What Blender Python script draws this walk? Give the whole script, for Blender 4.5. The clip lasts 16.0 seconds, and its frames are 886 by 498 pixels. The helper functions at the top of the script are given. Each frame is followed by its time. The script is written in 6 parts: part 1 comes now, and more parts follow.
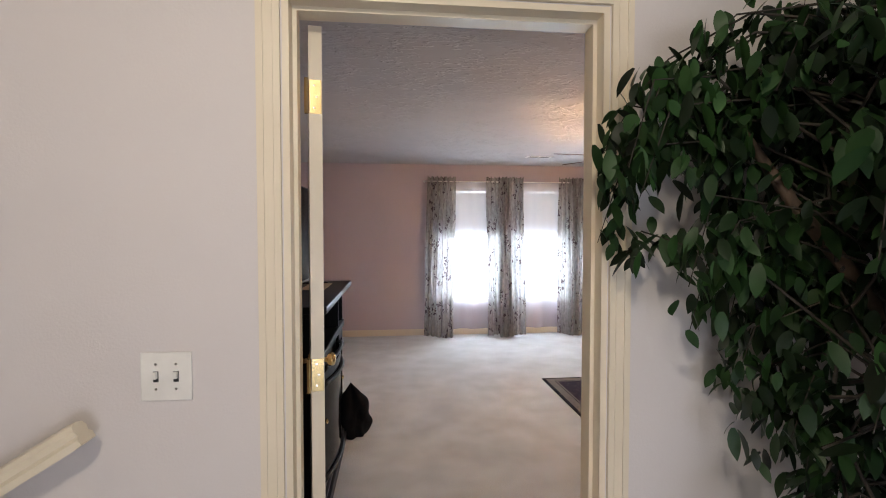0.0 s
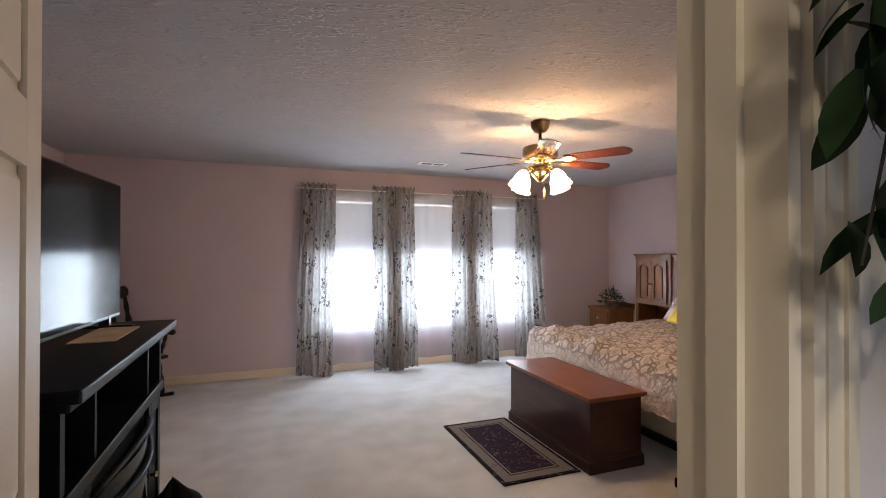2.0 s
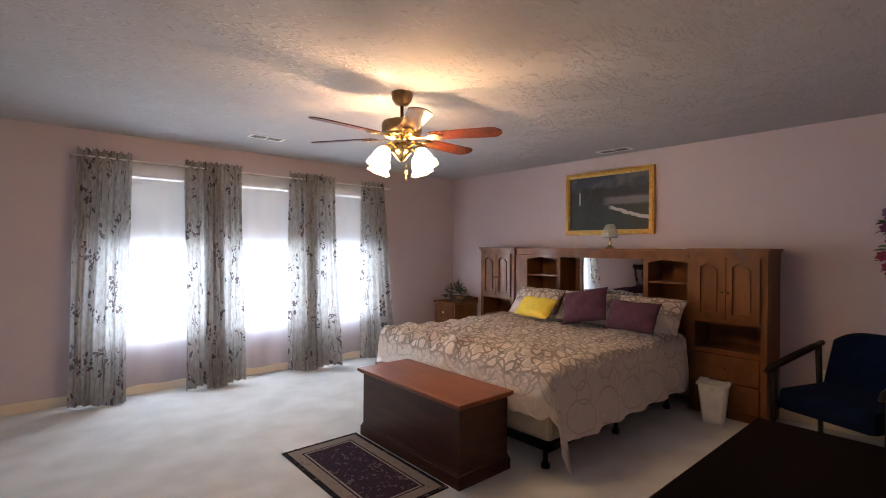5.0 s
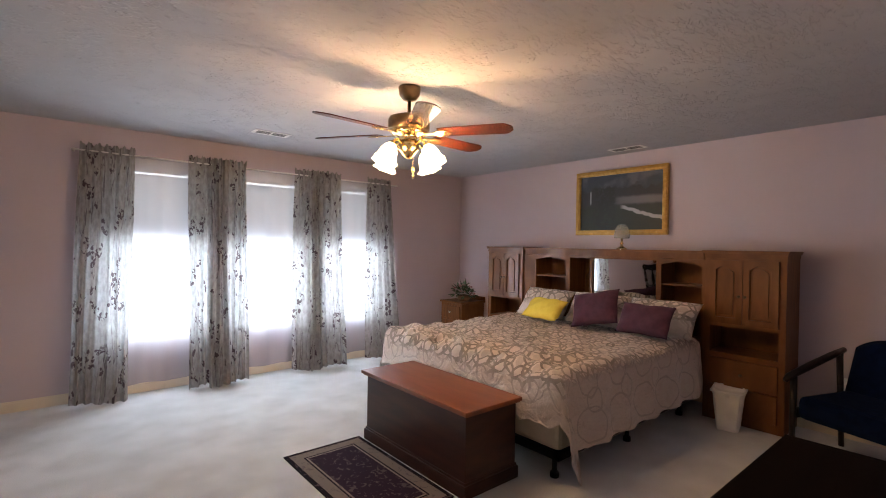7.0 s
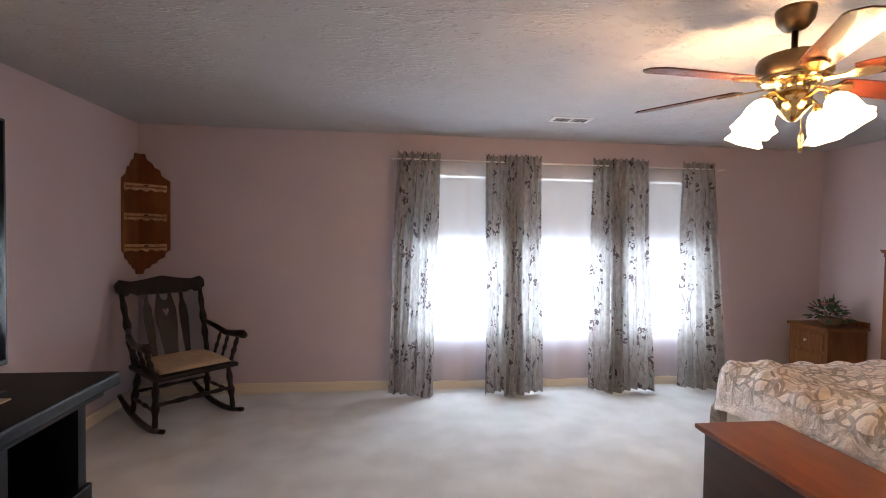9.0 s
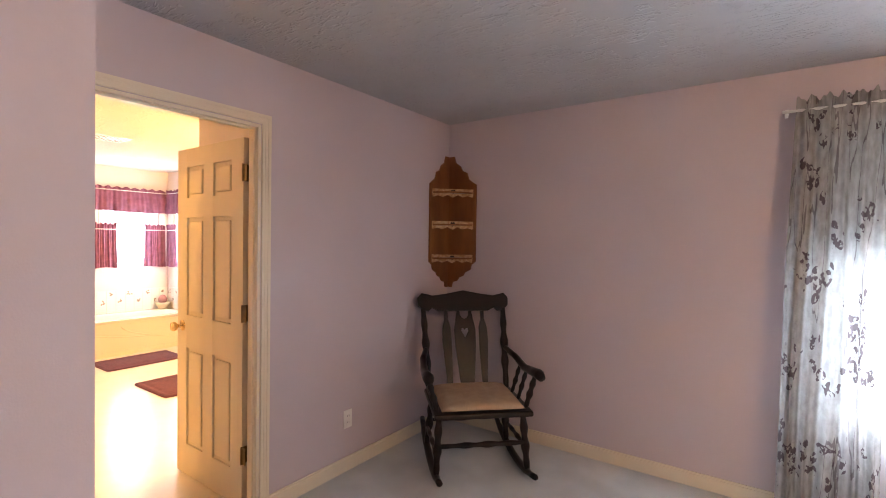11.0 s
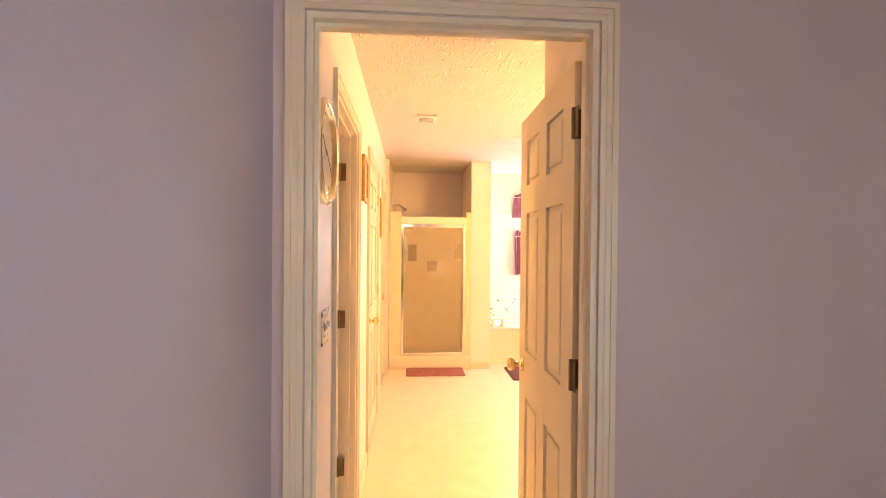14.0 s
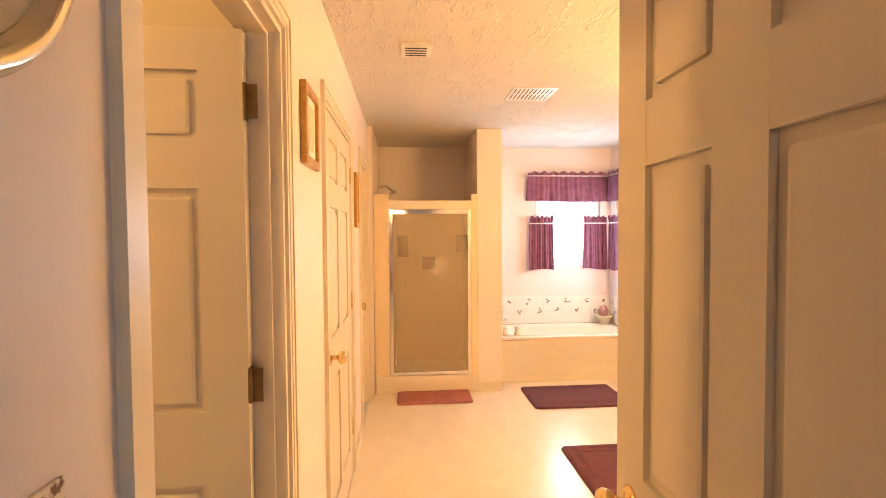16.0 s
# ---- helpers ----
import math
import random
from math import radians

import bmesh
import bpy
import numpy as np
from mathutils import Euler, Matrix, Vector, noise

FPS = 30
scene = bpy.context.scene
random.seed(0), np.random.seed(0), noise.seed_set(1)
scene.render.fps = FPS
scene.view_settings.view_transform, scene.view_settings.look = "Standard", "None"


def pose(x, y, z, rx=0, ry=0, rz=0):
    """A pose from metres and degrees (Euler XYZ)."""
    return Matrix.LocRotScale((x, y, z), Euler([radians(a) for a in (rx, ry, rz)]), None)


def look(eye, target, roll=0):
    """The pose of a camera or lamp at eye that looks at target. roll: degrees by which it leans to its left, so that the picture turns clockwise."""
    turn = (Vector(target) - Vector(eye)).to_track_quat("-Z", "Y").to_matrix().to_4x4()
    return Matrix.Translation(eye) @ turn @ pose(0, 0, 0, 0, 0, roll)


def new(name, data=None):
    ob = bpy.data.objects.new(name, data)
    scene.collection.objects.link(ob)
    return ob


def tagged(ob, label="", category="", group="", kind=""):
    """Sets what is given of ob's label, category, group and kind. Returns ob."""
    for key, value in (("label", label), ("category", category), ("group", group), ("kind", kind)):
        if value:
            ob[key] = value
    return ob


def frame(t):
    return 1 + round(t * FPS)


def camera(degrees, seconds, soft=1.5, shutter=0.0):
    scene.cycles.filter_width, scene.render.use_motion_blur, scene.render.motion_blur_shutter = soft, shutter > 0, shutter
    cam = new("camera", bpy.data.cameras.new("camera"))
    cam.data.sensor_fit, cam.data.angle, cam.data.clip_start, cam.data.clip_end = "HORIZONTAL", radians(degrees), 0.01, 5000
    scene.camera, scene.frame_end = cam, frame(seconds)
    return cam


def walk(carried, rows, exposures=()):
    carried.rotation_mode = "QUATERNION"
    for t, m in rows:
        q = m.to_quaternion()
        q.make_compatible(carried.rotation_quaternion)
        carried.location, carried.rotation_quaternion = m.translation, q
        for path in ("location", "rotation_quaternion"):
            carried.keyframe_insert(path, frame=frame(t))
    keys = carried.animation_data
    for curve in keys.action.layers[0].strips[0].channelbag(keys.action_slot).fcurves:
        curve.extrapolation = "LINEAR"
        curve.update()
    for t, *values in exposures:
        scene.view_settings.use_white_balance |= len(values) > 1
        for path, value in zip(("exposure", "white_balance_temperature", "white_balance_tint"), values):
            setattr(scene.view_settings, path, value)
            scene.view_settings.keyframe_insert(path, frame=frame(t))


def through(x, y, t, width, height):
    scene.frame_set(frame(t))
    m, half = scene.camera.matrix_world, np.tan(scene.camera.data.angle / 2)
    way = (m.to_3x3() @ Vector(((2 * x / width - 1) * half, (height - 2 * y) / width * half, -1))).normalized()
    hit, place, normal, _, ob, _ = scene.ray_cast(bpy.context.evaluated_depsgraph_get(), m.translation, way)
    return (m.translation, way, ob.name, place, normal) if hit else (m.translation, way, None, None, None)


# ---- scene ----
cam = camera(86.8, 16.0, soft=1.0)
PATH = [
    (0, (0.529, 0.22, 1.461), (0.737, 2.208, 1.394), -0.0),
    (0.5, (0.524, 0.502, 1.444), (0.857, 2.473, 1.393), 0.2),
    (1, (0.549, 0.727, 1.442), (1.0, 2.675, 1.413), 0.3),
    (1.5, (0.59, 0.944, 1.445), (1.169, 2.859, 1.435), 0.3),
    (2, (0.627, 1.11, 1.447), (1.331, 2.982, 1.459), 0.1),
    (2.5, (0.65, 1.246, 1.451), (1.476, 3.067, 1.474), 0.1),
    (3, (0.672, 1.346, 1.456), (1.606, 3.114, 1.48), 0.1),
    (3.5, (0.692, 1.468, 1.452), (1.745, 3.168, 1.464), 0.0),
    (4, (0.692, 1.554, 1.424), (1.866, 3.172, 1.432), 0.3),
    (4.5, (0.718, 1.619, 1.421), (1.987, 3.166, 1.414), 0.3),
    (4.7, (0.725, 1.632, 1.403), (2.019, 3.156, 1.4), 0.3),
    (6.8, (0.811, 1.7, 1.406), (2.151, 3.185, 1.404), 0.8),
    (7, (0.799, 1.723, 1.423), (2.089, 3.252, 1.409), 1.0),
    (7.5, (0.814, 1.793, 1.425), (1.909, 3.466, 1.397), 1.3),
    (8, (0.827, 1.964, 1.45), (1.679, 3.773, 1.4), 1.4),
    (8.5, (0.865, 2.179, 1.479), (1.42, 4.1, 1.417), 1.3),
    (9, (0.918, 2.416, 1.487), (1.153, 4.401, 1.429), 0.9),
    (9.5, (0.922, 2.694, 1.491), (0.834, 4.691, 1.443), 0.7),
    (9.7, (0.932, 2.801, 1.489), (0.704, 4.787, 1.442), 0.6),
    (11.8, (0.825, 4.176, 1.471), (-0.754, 5.403, 1.431), 1.5),
    (12, (0.749, 4.266, 1.473), (-0.911, 5.381, 1.427), 1.7),
    (12.5, (0.567, 4.423, 1.472), (-1.253, 5.252, 1.427), 1.9),
    (13, (0.393, 4.543, 1.465), (-1.534, 5.078, 1.437), 1.7),
    (13.5, (0.187, 4.61, 1.461), (-1.792, 4.9, 1.44), 1.3),
    (14, (-0.032, 4.634, 1.461), (-2.027, 4.774, 1.442), 0.5),
    (14.5, (-0.313, 4.673, 1.48), (-2.312, 4.724, 1.445), -0.4),
    (15, (-0.629, 4.689, 1.486), (-2.628, 4.712, 1.427), -1.1),
    (15.5, (-0.909, 4.699, 1.48), (-2.907, 4.728, 1.41), -1.0),
    (16, (-1.193, 4.692, 1.476), (-3.186, 4.847, 1.41), -0.4),
]
EXPOSURES = [(0, 0.0), (1.0, -0.16), (2.0, -0.26), (9.7, -0.15), (11.8, 0.84), (12.5, 0.84), (14.0, 0.52), (15.0, 0.10), (16, -0.09)]
walk(cam, [(t, look(eye, target, roll)) for t, eye, target, roll in PATH], EXPOSURES)

# ---- world, light, exposure ----
world = bpy.data.worlds.new("sky")
scene.world = world
world.use_nodes = True
_wn = world.node_tree.nodes
_sky = _wn.new("ShaderNodeTexSky")
_sky.sky_type = "NISHITA"
_sky.sun_disc = False
_sky.sun_elevation = radians(38)
_sky.sun_rotation = radians(20)
world.node_tree.links.new(_sky.outputs[0], _wn["Background"].inputs[0])
_wn["Background"].inputs[1].default_value = 0.12


def lamp(name, kind, energy, colour, m, size=0.1, size_y=None):
    data = bpy.data.lights.new(name, kind)
    data.energy, data.color = energy, colour
    if kind == "AREA":
        data.shape, data.size, data.size_y = "RECTANGLE", size, size_y or size
    else:
        data.shadow_soft_size = size
    ob = new(name, data)
    ob.matrix_world = m
    return ob


WARM = (1.0, 0.545, 0.175)
FANGLOW = (1.0, 0.58, 0.30)
DAY = (0.74, 0.87, 1.0)
for wx in (1.60, 2.64, 3.67):
    lamp("window_daylight", "AREA", 66, DAY, pose(wx, 6.97, 0.96, 90, 0, 180), 0.92, 0.92)
lamp("bath_window_daylight", "AREA", 30, DAY, pose(-6.42, 6.55, 1.4, 90, 0, -90), 0.7, 0.6)
lamp("bath_window_daylight", "AREA", 30, DAY, pose(-5.9, 7.02, 1.4, 90, 0, 180), 0.7, 0.6)
lamp("hall_light", "POINT", 56, (1.0, 0.87, 0.68), pose(0.30, -0.35, 2.36), 0.10)
lamp("closet_bulb", "POINT", 75, WARM, pose(-1.75, 2.9, 2.3), 0.06)
# Cool fill added to brighten the landing; no window stands behind it.
lamp("hall_cool_fill", "AREA", 26, (0.80, 0.86, 1.0), pose(1.0, -1.7, 0.9, 90, 0, 0), 1.4, 1.0)

# ---- materials ----
def nodes_of(name):
    m = bpy.data.materials.new(name)
    m.use_nodes = True
    return m, m.node_tree.nodes, m.node_tree.links, m.node_tree.nodes["Principled BSDF"]


def rgba(c):
    return (*c, 1.0)


def mat(name, c1, c2=None, rough=0.6, metal=0.0, scale=6.0, stretch=(1, 1, 1), detail=4.0, bump=0.0, bump_scale=80.0, spread=(0.35, 0.65), transmit=0.0, coat=0.0, emit=None, spec=0.5):
    m, n, l, b = nodes_of(name)
    b.inputs["Roughness"].default_value = rough
    b.inputs["Metallic"].default_value = metal
    b.inputs["Specular IOR Level"].default_value = spec
    b.inputs["Transmission Weight"].default_value = transmit
    b.inputs["Coat Weight"].default_value = coat
    tc = n.new("ShaderNodeTexCoord")
    mp = n.new("ShaderNodeMapping")
    mp.inputs["Scale"].default_value = stretch
    l.new(tc.outputs["Object"], mp.inputs[0])
    if c2 is None:
        c2 = tuple(min(1, v * 0.86) for v in c1)
    nz = n.new("ShaderNodeTexNoise")
    nz.inputs["Scale"].default_value, nz.inputs["Detail"].default_value = scale, detail
    l.new(mp.outputs[0], nz.inputs["Vector"])
    cr = n.new("ShaderNodeValToRGB")
    cr.color_ramp.elements[0].position, cr.color_ramp.elements[0].color = spread[0], rgba(c1)
    cr.color_ramp.elements[1].position, cr.color_ramp.elements[1].color = spread[1], rgba(c2)
    l.new(nz.outputs[0], cr.inputs[0])
    l.new(cr.outputs[0], b.inputs["Base Color"])
    if bump:
        n2 = n.new("ShaderNodeTexNoise")
        n2.inputs["Scale"].default_value, n2.inputs["Detail"].default_value = bump_scale, 5.0
        l.new(mp.outputs[0], n2.inputs["Vector"])
        bp = n.new("ShaderNodeBump")
        bp.inputs["Strength"].default_value, bp.inputs["Distance"].default_value = bump, 0.01
        l.new(n2.outputs[0], bp.inputs["Height"])
        l.new(bp.outputs[0], b.inputs["Normal"])
    if emit:
        b.inputs["Emission Color"].default_value = rgba(emit[0])
        b.inputs["Emission Strength"].default_value = emit[1]
    return m


WALL = mat("mauve_wall_paint", (0.53, 0.452, 0.49), (0.50, 0.425, 0.462), 0.55, scale=1.3, bump=0.08, bump_scale=140)
HALLWALL = mat("hall_wall_paint", (0.64, 0.60, 0.59), (0.61, 0.57, 0.56), 0.6, scale=1.3, bump=0.08, bump_scale=140)
BATHWALL = mat("bath_wall_paint", (0.74, 0.66, 0.63), (0.71, 0.63, 0.60), 0.5, scale=1.3, bump=0.06, bump_scale=140)
TRIM = mat("cream_trim_paint", (0.72, 0.64, 0.51), (0.68, 0.60, 0.47), 0.35, scale=3, bump=0.03, bump_scale=30)
DOORPAINT = mat("cream_door_paint", (0.66, 0.59, 0.47), (0.62, 0.55, 0.43), 0.38, scale=3, stretch=(1, 1, 0.15), bump=0.05, bump_scale=60)
WHITE = mat("white_plastic", (0.80, 0.78, 0.74), None, 0.35, scale=9)
BRASS = mat("polished_brass", (0.83, 0.64, 0.33), (0.76, 0.56, 0.27), 0.2, 1.0, scale=14)
OLDBRASS = mat("dull_bronze", (0.22, 0.16, 0.09), (0.14, 0.10, 0.06), 0.38, 1.0, scale=14)
CHROME = mat("chrome", (0.82, 0.80, 0.78), None, 0.12, 1.0, scale=14)
BLACKWOOD = mat("black_painted_wood", (0.005, 0.005, 0.006), (0.009, 0.009, 0.010), 0.40, scale=7, stretch=(1, 0.2, 1), bump=0.05, bump_scale=60, spec=0.10)
DARKWOOD = mat("dark_stained_wood", (0.017, 0.008, 0.006), (0.007, 0.004, 0.003), 0.33, spec=0.25, scale=6, stretch=(1, 0.15, 1), bump=0.04, bump_scale=50)
OAK = mat("honey_oak", (0.125, 0.048, 0.015), (0.20, 0.082, 0.026), 0.45, spec=0.2, scale=9, stretch=(1, 6, 0.35), detail=8, bump=0.06, bump_scale=40, coat=0.15)
PINE = mat("orange_pine", (0.25, 0.092, 0.024), (0.16, 0.052, 0.014), 0.45, spec=0.3, scale=8, stretch=(1, 1, 0.3), detail=8, bump=0.05, bump_scale=40)
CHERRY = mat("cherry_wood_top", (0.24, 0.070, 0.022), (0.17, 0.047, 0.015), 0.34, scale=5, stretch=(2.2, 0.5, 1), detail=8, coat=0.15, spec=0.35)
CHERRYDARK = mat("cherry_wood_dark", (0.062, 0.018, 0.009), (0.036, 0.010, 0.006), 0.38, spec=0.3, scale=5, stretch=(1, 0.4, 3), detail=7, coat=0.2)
EBONY = mat("black_brown_wood", (0.0045, 0.0025, 0.002), (0.007, 0.004, 0.003), 0.75, spec=0.03, scale=6, stretch=(0.3, 2, 1), bump=0.04, bump_scale=50)
BLADE = mat("fan_blade_wood", (0.085, 0.019, 0.009), (0.05, 0.011, 0.006), 0.25, scale=7, stretch=(0.4, 5, 1), detail=6, coat=0.4)
VELVET = mat("purple_cushion_cloth", (0.075, 0.024, 0.048), (0.055, 0.017, 0.036), 0.9, scale=20, bump=0.15, bump_scale=300)
YELLOW = mat("yellow_cushion_cloth", (0.80, 0.62, 0.08), (0.74, 0.56, 0.06), 0.8, scale=20, bump=0.15, bump_scale=300)
SEATPAD = mat("tan_seat_cushion_cloth", (0.42, 0.29, 0.18), (0.36, 0.24, 0.15), 0.9, scale=18, bump=0.2, bump_scale=260)
BOXSPRING = mat("cream_ticking", (0.60, 0.52, 0.40), (0.54, 0.46, 0.35), 0.9, scale=8, bump=0.1, bump_scale=200)
BLUE = mat("navy_chair_cloth", (0.003, 0.009, 0.034), (0.002, 0.006, 0.023), 0.95, spec=0.1, scale=18, bump=0.2, bump_scale=260)
BLACKCLOTH = mat("black_cloth", (0.005, 0.005, 0.0055), (0.009, 0.009, 0.010), 0.95, spec=0.1, scale=12, bump=0.3, bump_scale=40)
LEAF = mat("ficus_leaf_green", (0.005, 0.014, 0.004), (0.011, 0.029, 0.0075), 0.48, spec=0.25, scale=5, bump=0.05, bump_scale=60)


def leaf_tone_and_light(m):
    """Each leaf lighter or darker at random, spread wide to paint in lit and shaded ones."""
    n, l = m.node_tree.nodes, m.node_tree.links
    b = n["Principled BSDF"]
    old = b.inputs["Base Color"].links[0].from_socket
    g, hsv, k = n.new("ShaderNodeNewGeometry"), n.new("ShaderNodeHueSaturation"), n.new("ShaderNodeMapRange")
    k.inputs["To Min"].default_value, k.inputs["To Max"].default_value = 0.25, 2.6
    l.new(g.outputs["Random Per Island"], k.inputs["Value"])
    l.new(k.outputs[0], hsv.inputs["Value"])
    l.new(old, hsv.inputs["Color"])
    l.new(hsv.outputs[0], b.inputs["Base Color"])


leaf_tone_and_light(LEAF)
LEAFDARK = mat("dark_plant_leaf", (0.02, 0.045, 0.015), (0.04, 0.075, 0.03), 0.5, scale=12)
BLOSSOM = mat("dusty_pink_blossom", (0.30, 0.13, 0.14), (0.42, 0.22, 0.20), 0.7, scale=12)
BARK = mat("ficus_bark", (0.085, 0.055, 0.036), (0.035, 0.024, 0.016), 0.9, scale=18, stretch=(1, 1, 0.25), bump=0.4, bump_scale=40)
TWIG = mat("dark_twig_bark", (0.03, 0.022, 0.015), (0.018, 0.014, 0.010), 0.8, scale=18)
WICKER = mat("brown_wicker", (0.16, 0.09, 0.045), (0.10, 0.055, 0.03), 0.8, scale=40, bump=0.4, bump_scale=60)
PLUM = mat("plum_bath_cloth", (0.24, 0.085, 0.14), (0.17, 0.055, 0.095), 0.85, scale=14, bump=0.25, bump_scale=200)
MATROSE = mat("rose_bath_mat_pile", (0.36, 0.13, 0.115), (0.28, 0.095, 0.085), 0.95, scale=22, bump=0.5, bump_scale=160)
MATPLUM = mat("plum_bath_mat_pile", (0.115, 0.035, 0.045), (0.085, 0.026, 0.034), 0.95, scale=22, bump=0.5, bump_scale=160)
TUB = mat("almond_acrylic", (0.76, 0.68, 0.56), (0.73, 0.65, 0.53), 0.18, scale=2)
TILE = mat("white_glazed_tile", (0.80, 0.77, 0.73), (0.76, 0.73, 0.69), 0.15, scale=4)
VINYL = mat("cream_vinyl_floor", (0.76, 0.67, 0.53), (0.71, 0.62, 0.48), 0.28, scale=7, bump=0.02, bump_scale=60)
GOLD = mat("gilt_frame", (0.55, 0.33, 0.09), (0.40, 0.22, 0.05), 0.35, 0.7, scale=24, bump=0.3, bump_scale=120)
VENTDARK = mat("vent_shadow", (0.03, 0.03, 0.03), None, 0.8)
SCREEN = mat("black_glass_screen", (0.003, 0.004, 0.005), None, 0.10, scale=2, spec=0.09)
TVBODY = mat("black_tv_plastic", (0.010, 0.010, 0.011), None, 0.3)
MIRROR = mat("mirror_glass", (0.86, 0.87, 0.87), (0.86, 0.87, 0.87), 0.02, 1.0)
BULB = mat("lit_frosted_glass", (0.9, 0.8, 0.6), None, 0.3, emit=((1.0, 0.74, 0.40), 14.0))
VINYLFRAME = mat("white_vinyl_window", (0.80, 0.80, 0.78), None, 0.3)
OUTSIDE = mat("bright_overcast_backdrop", (0.9, 0.95, 1.0), None, 1.0, emit=((0.86, 0.95, 1.0), 3.0))
PAPER = mat("cream_print_paper", (0.70, 0.60, 0.44), (0.55, 0.45, 0.32), 0.8, scale=9)
DARKROOM = mat("closet_paint", (0.60, 0.54, 0.44), (0.56, 0.50, 0.41), 0.6, scale=2)
SHOWER = mat("almond_shower_wall", (0.78, 0.64, 0.44), (0.75, 0.61, 0.41), 0.3, scale=3)


def math_node(n, l, op, a, b=None, c=None):
    k = n.new("ShaderNodeMath")
    k.operation = op
    for i, v in enumerate((a, b, c)):
        if v is None:
            continue
        if isinstance(v, (int, float)):
            k.inputs[i].default_value = v
        else:
            l.new(v, k.inputs[i])
    return k.outputs[0]


def carpet_material():
    m, n, l, b = nodes_of("pale_grey_carpet")
    tc = n.new("ShaderNodeTexCoord")
    fine, broad = n.new("ShaderNodeTexNoise"), n.new("ShaderNodeTexNoise")
    fine.inputs["Scale"].default_value, fine.inputs["Detail"].default_value = 170, 3
    broad.inputs["Scale"].default_value, broad.inputs["Detail"].default_value = 3.6, 6
    mix, ramp = n.new("ShaderNodeMix"), n.new("ShaderNodeValToRGB")
    mix.data_type = "FLOAT"
    mix.inputs[0].default_value = 0.48
    l.new(tc.outputs["Object"], fine.inputs["Vector"])
    l.new(tc.outputs["Object"], broad.inputs["Vector"])
    l.new(fine.outputs[0], mix.inputs[2])
    l.new(broad.outputs[0], mix.inputs[3])
    l.new(mix.outputs[0], ramp.inputs[0])
    ramp.color_ramp.elements[0].position, ramp.color_ramp.elements[0].color = 0.36, (0.44, 0.445, 0.45, 1)
    ramp.color_ramp.elements[1].position, ramp.color_ramp.elements[1].color = 0.62, (0.64, 0.65, 0.66, 1)
    l.new(ramp.outputs[0], b.inputs["Base Color"])
    b.inputs["Roughness"].default_value = 0.95
    b.inputs["Sheen Weight"].default_value = 0.15
    b.inputs["Specular IOR Level"].default_value = 0.2
    bp = n.new("ShaderNodeBump")
    bp.inputs["Strength"].default_value, bp.inputs["Distance"].default_value = 0.7, 0.012
    l.new(mix.outputs[0], bp.inputs["Height"])
    l.new(bp.outputs[0], b.inputs["Normal"])
    return m


def knockdown_material(name, c1, c2):
    """Ceiling stamped with a brush: sparse bunches of short curved ridges."""
    m, n, l, b = nodes_of(name)
    tc = n.new("ShaderNodeTexCoord")

    def noise_of(scale, detail, turn=0.0, stretch=(1, 1, 1), warp=0.0):
        mp, t = n.new("ShaderNodeMapping"), n.new("ShaderNodeTexNoise")
        mp.inputs["Rotation"].default_value, mp.inputs["Scale"].default_value = (0, 0, radians(turn)), stretch
        t.inputs["Scale"].default_value, t.inputs["Detail"].default_value, t.inputs["Distortion"].default_value = scale, detail, warp
        l.new(tc.outputs["Object"], mp.inputs[0])
        l.new(mp.outputs[0], t.inputs["Vector"])
        return t.outputs[0]

    def step(v, lo, hi):
        k = n.new("ShaderNodeMapRange")
        k.interpolation_type = "SMOOTHSTEP"
        k.inputs["From Min"].default_value, k.inputs["From Max"].default_value = lo, hi
        l.new(v, k.inputs["Value"])
        return k.outputs[0]
    total = None
    for turn in (20, 80, 140):
        ridge = step(noise_of(15, 1.0, turn, (1.0, 3.8, 1), 0.6), 0.56, 0.64)
        bunch = step(noise_of(6.0, 1.0, turn * 2 + 11), 0.50, 0.58)
        k = math_node(n, l, "MULTIPLY", ridge, bunch)
        total = k if total is None else math_node(n, l, "MAXIMUM", total, k)
    height = math_node(n, l, "MULTIPLY_ADD", noise_of(70, 3), 0.10, total)
    bp = n.new("ShaderNodeBump")
    bp.inputs["Strength"].default_value, bp.inputs["Distance"].default_value = 0.70, 0.011
    l.new(height, bp.inputs["Height"])
    l.new(bp.outputs[0], b.inputs["Normal"])
    cr = n.new("ShaderNodeValToRGB")
    cr.color_ramp.elements[0].color, cr.color_ramp.elements[1].color = rgba(c1), rgba(c2)
    l.new(noise_of(5, 2), cr.inputs[0])
    l.new(cr.outputs[0], b.inputs["Base Color"])
    b.inputs["Roughness"].default_value = 0.9
    b.inputs["Specular IOR Level"].default_value = 0.2
    return m


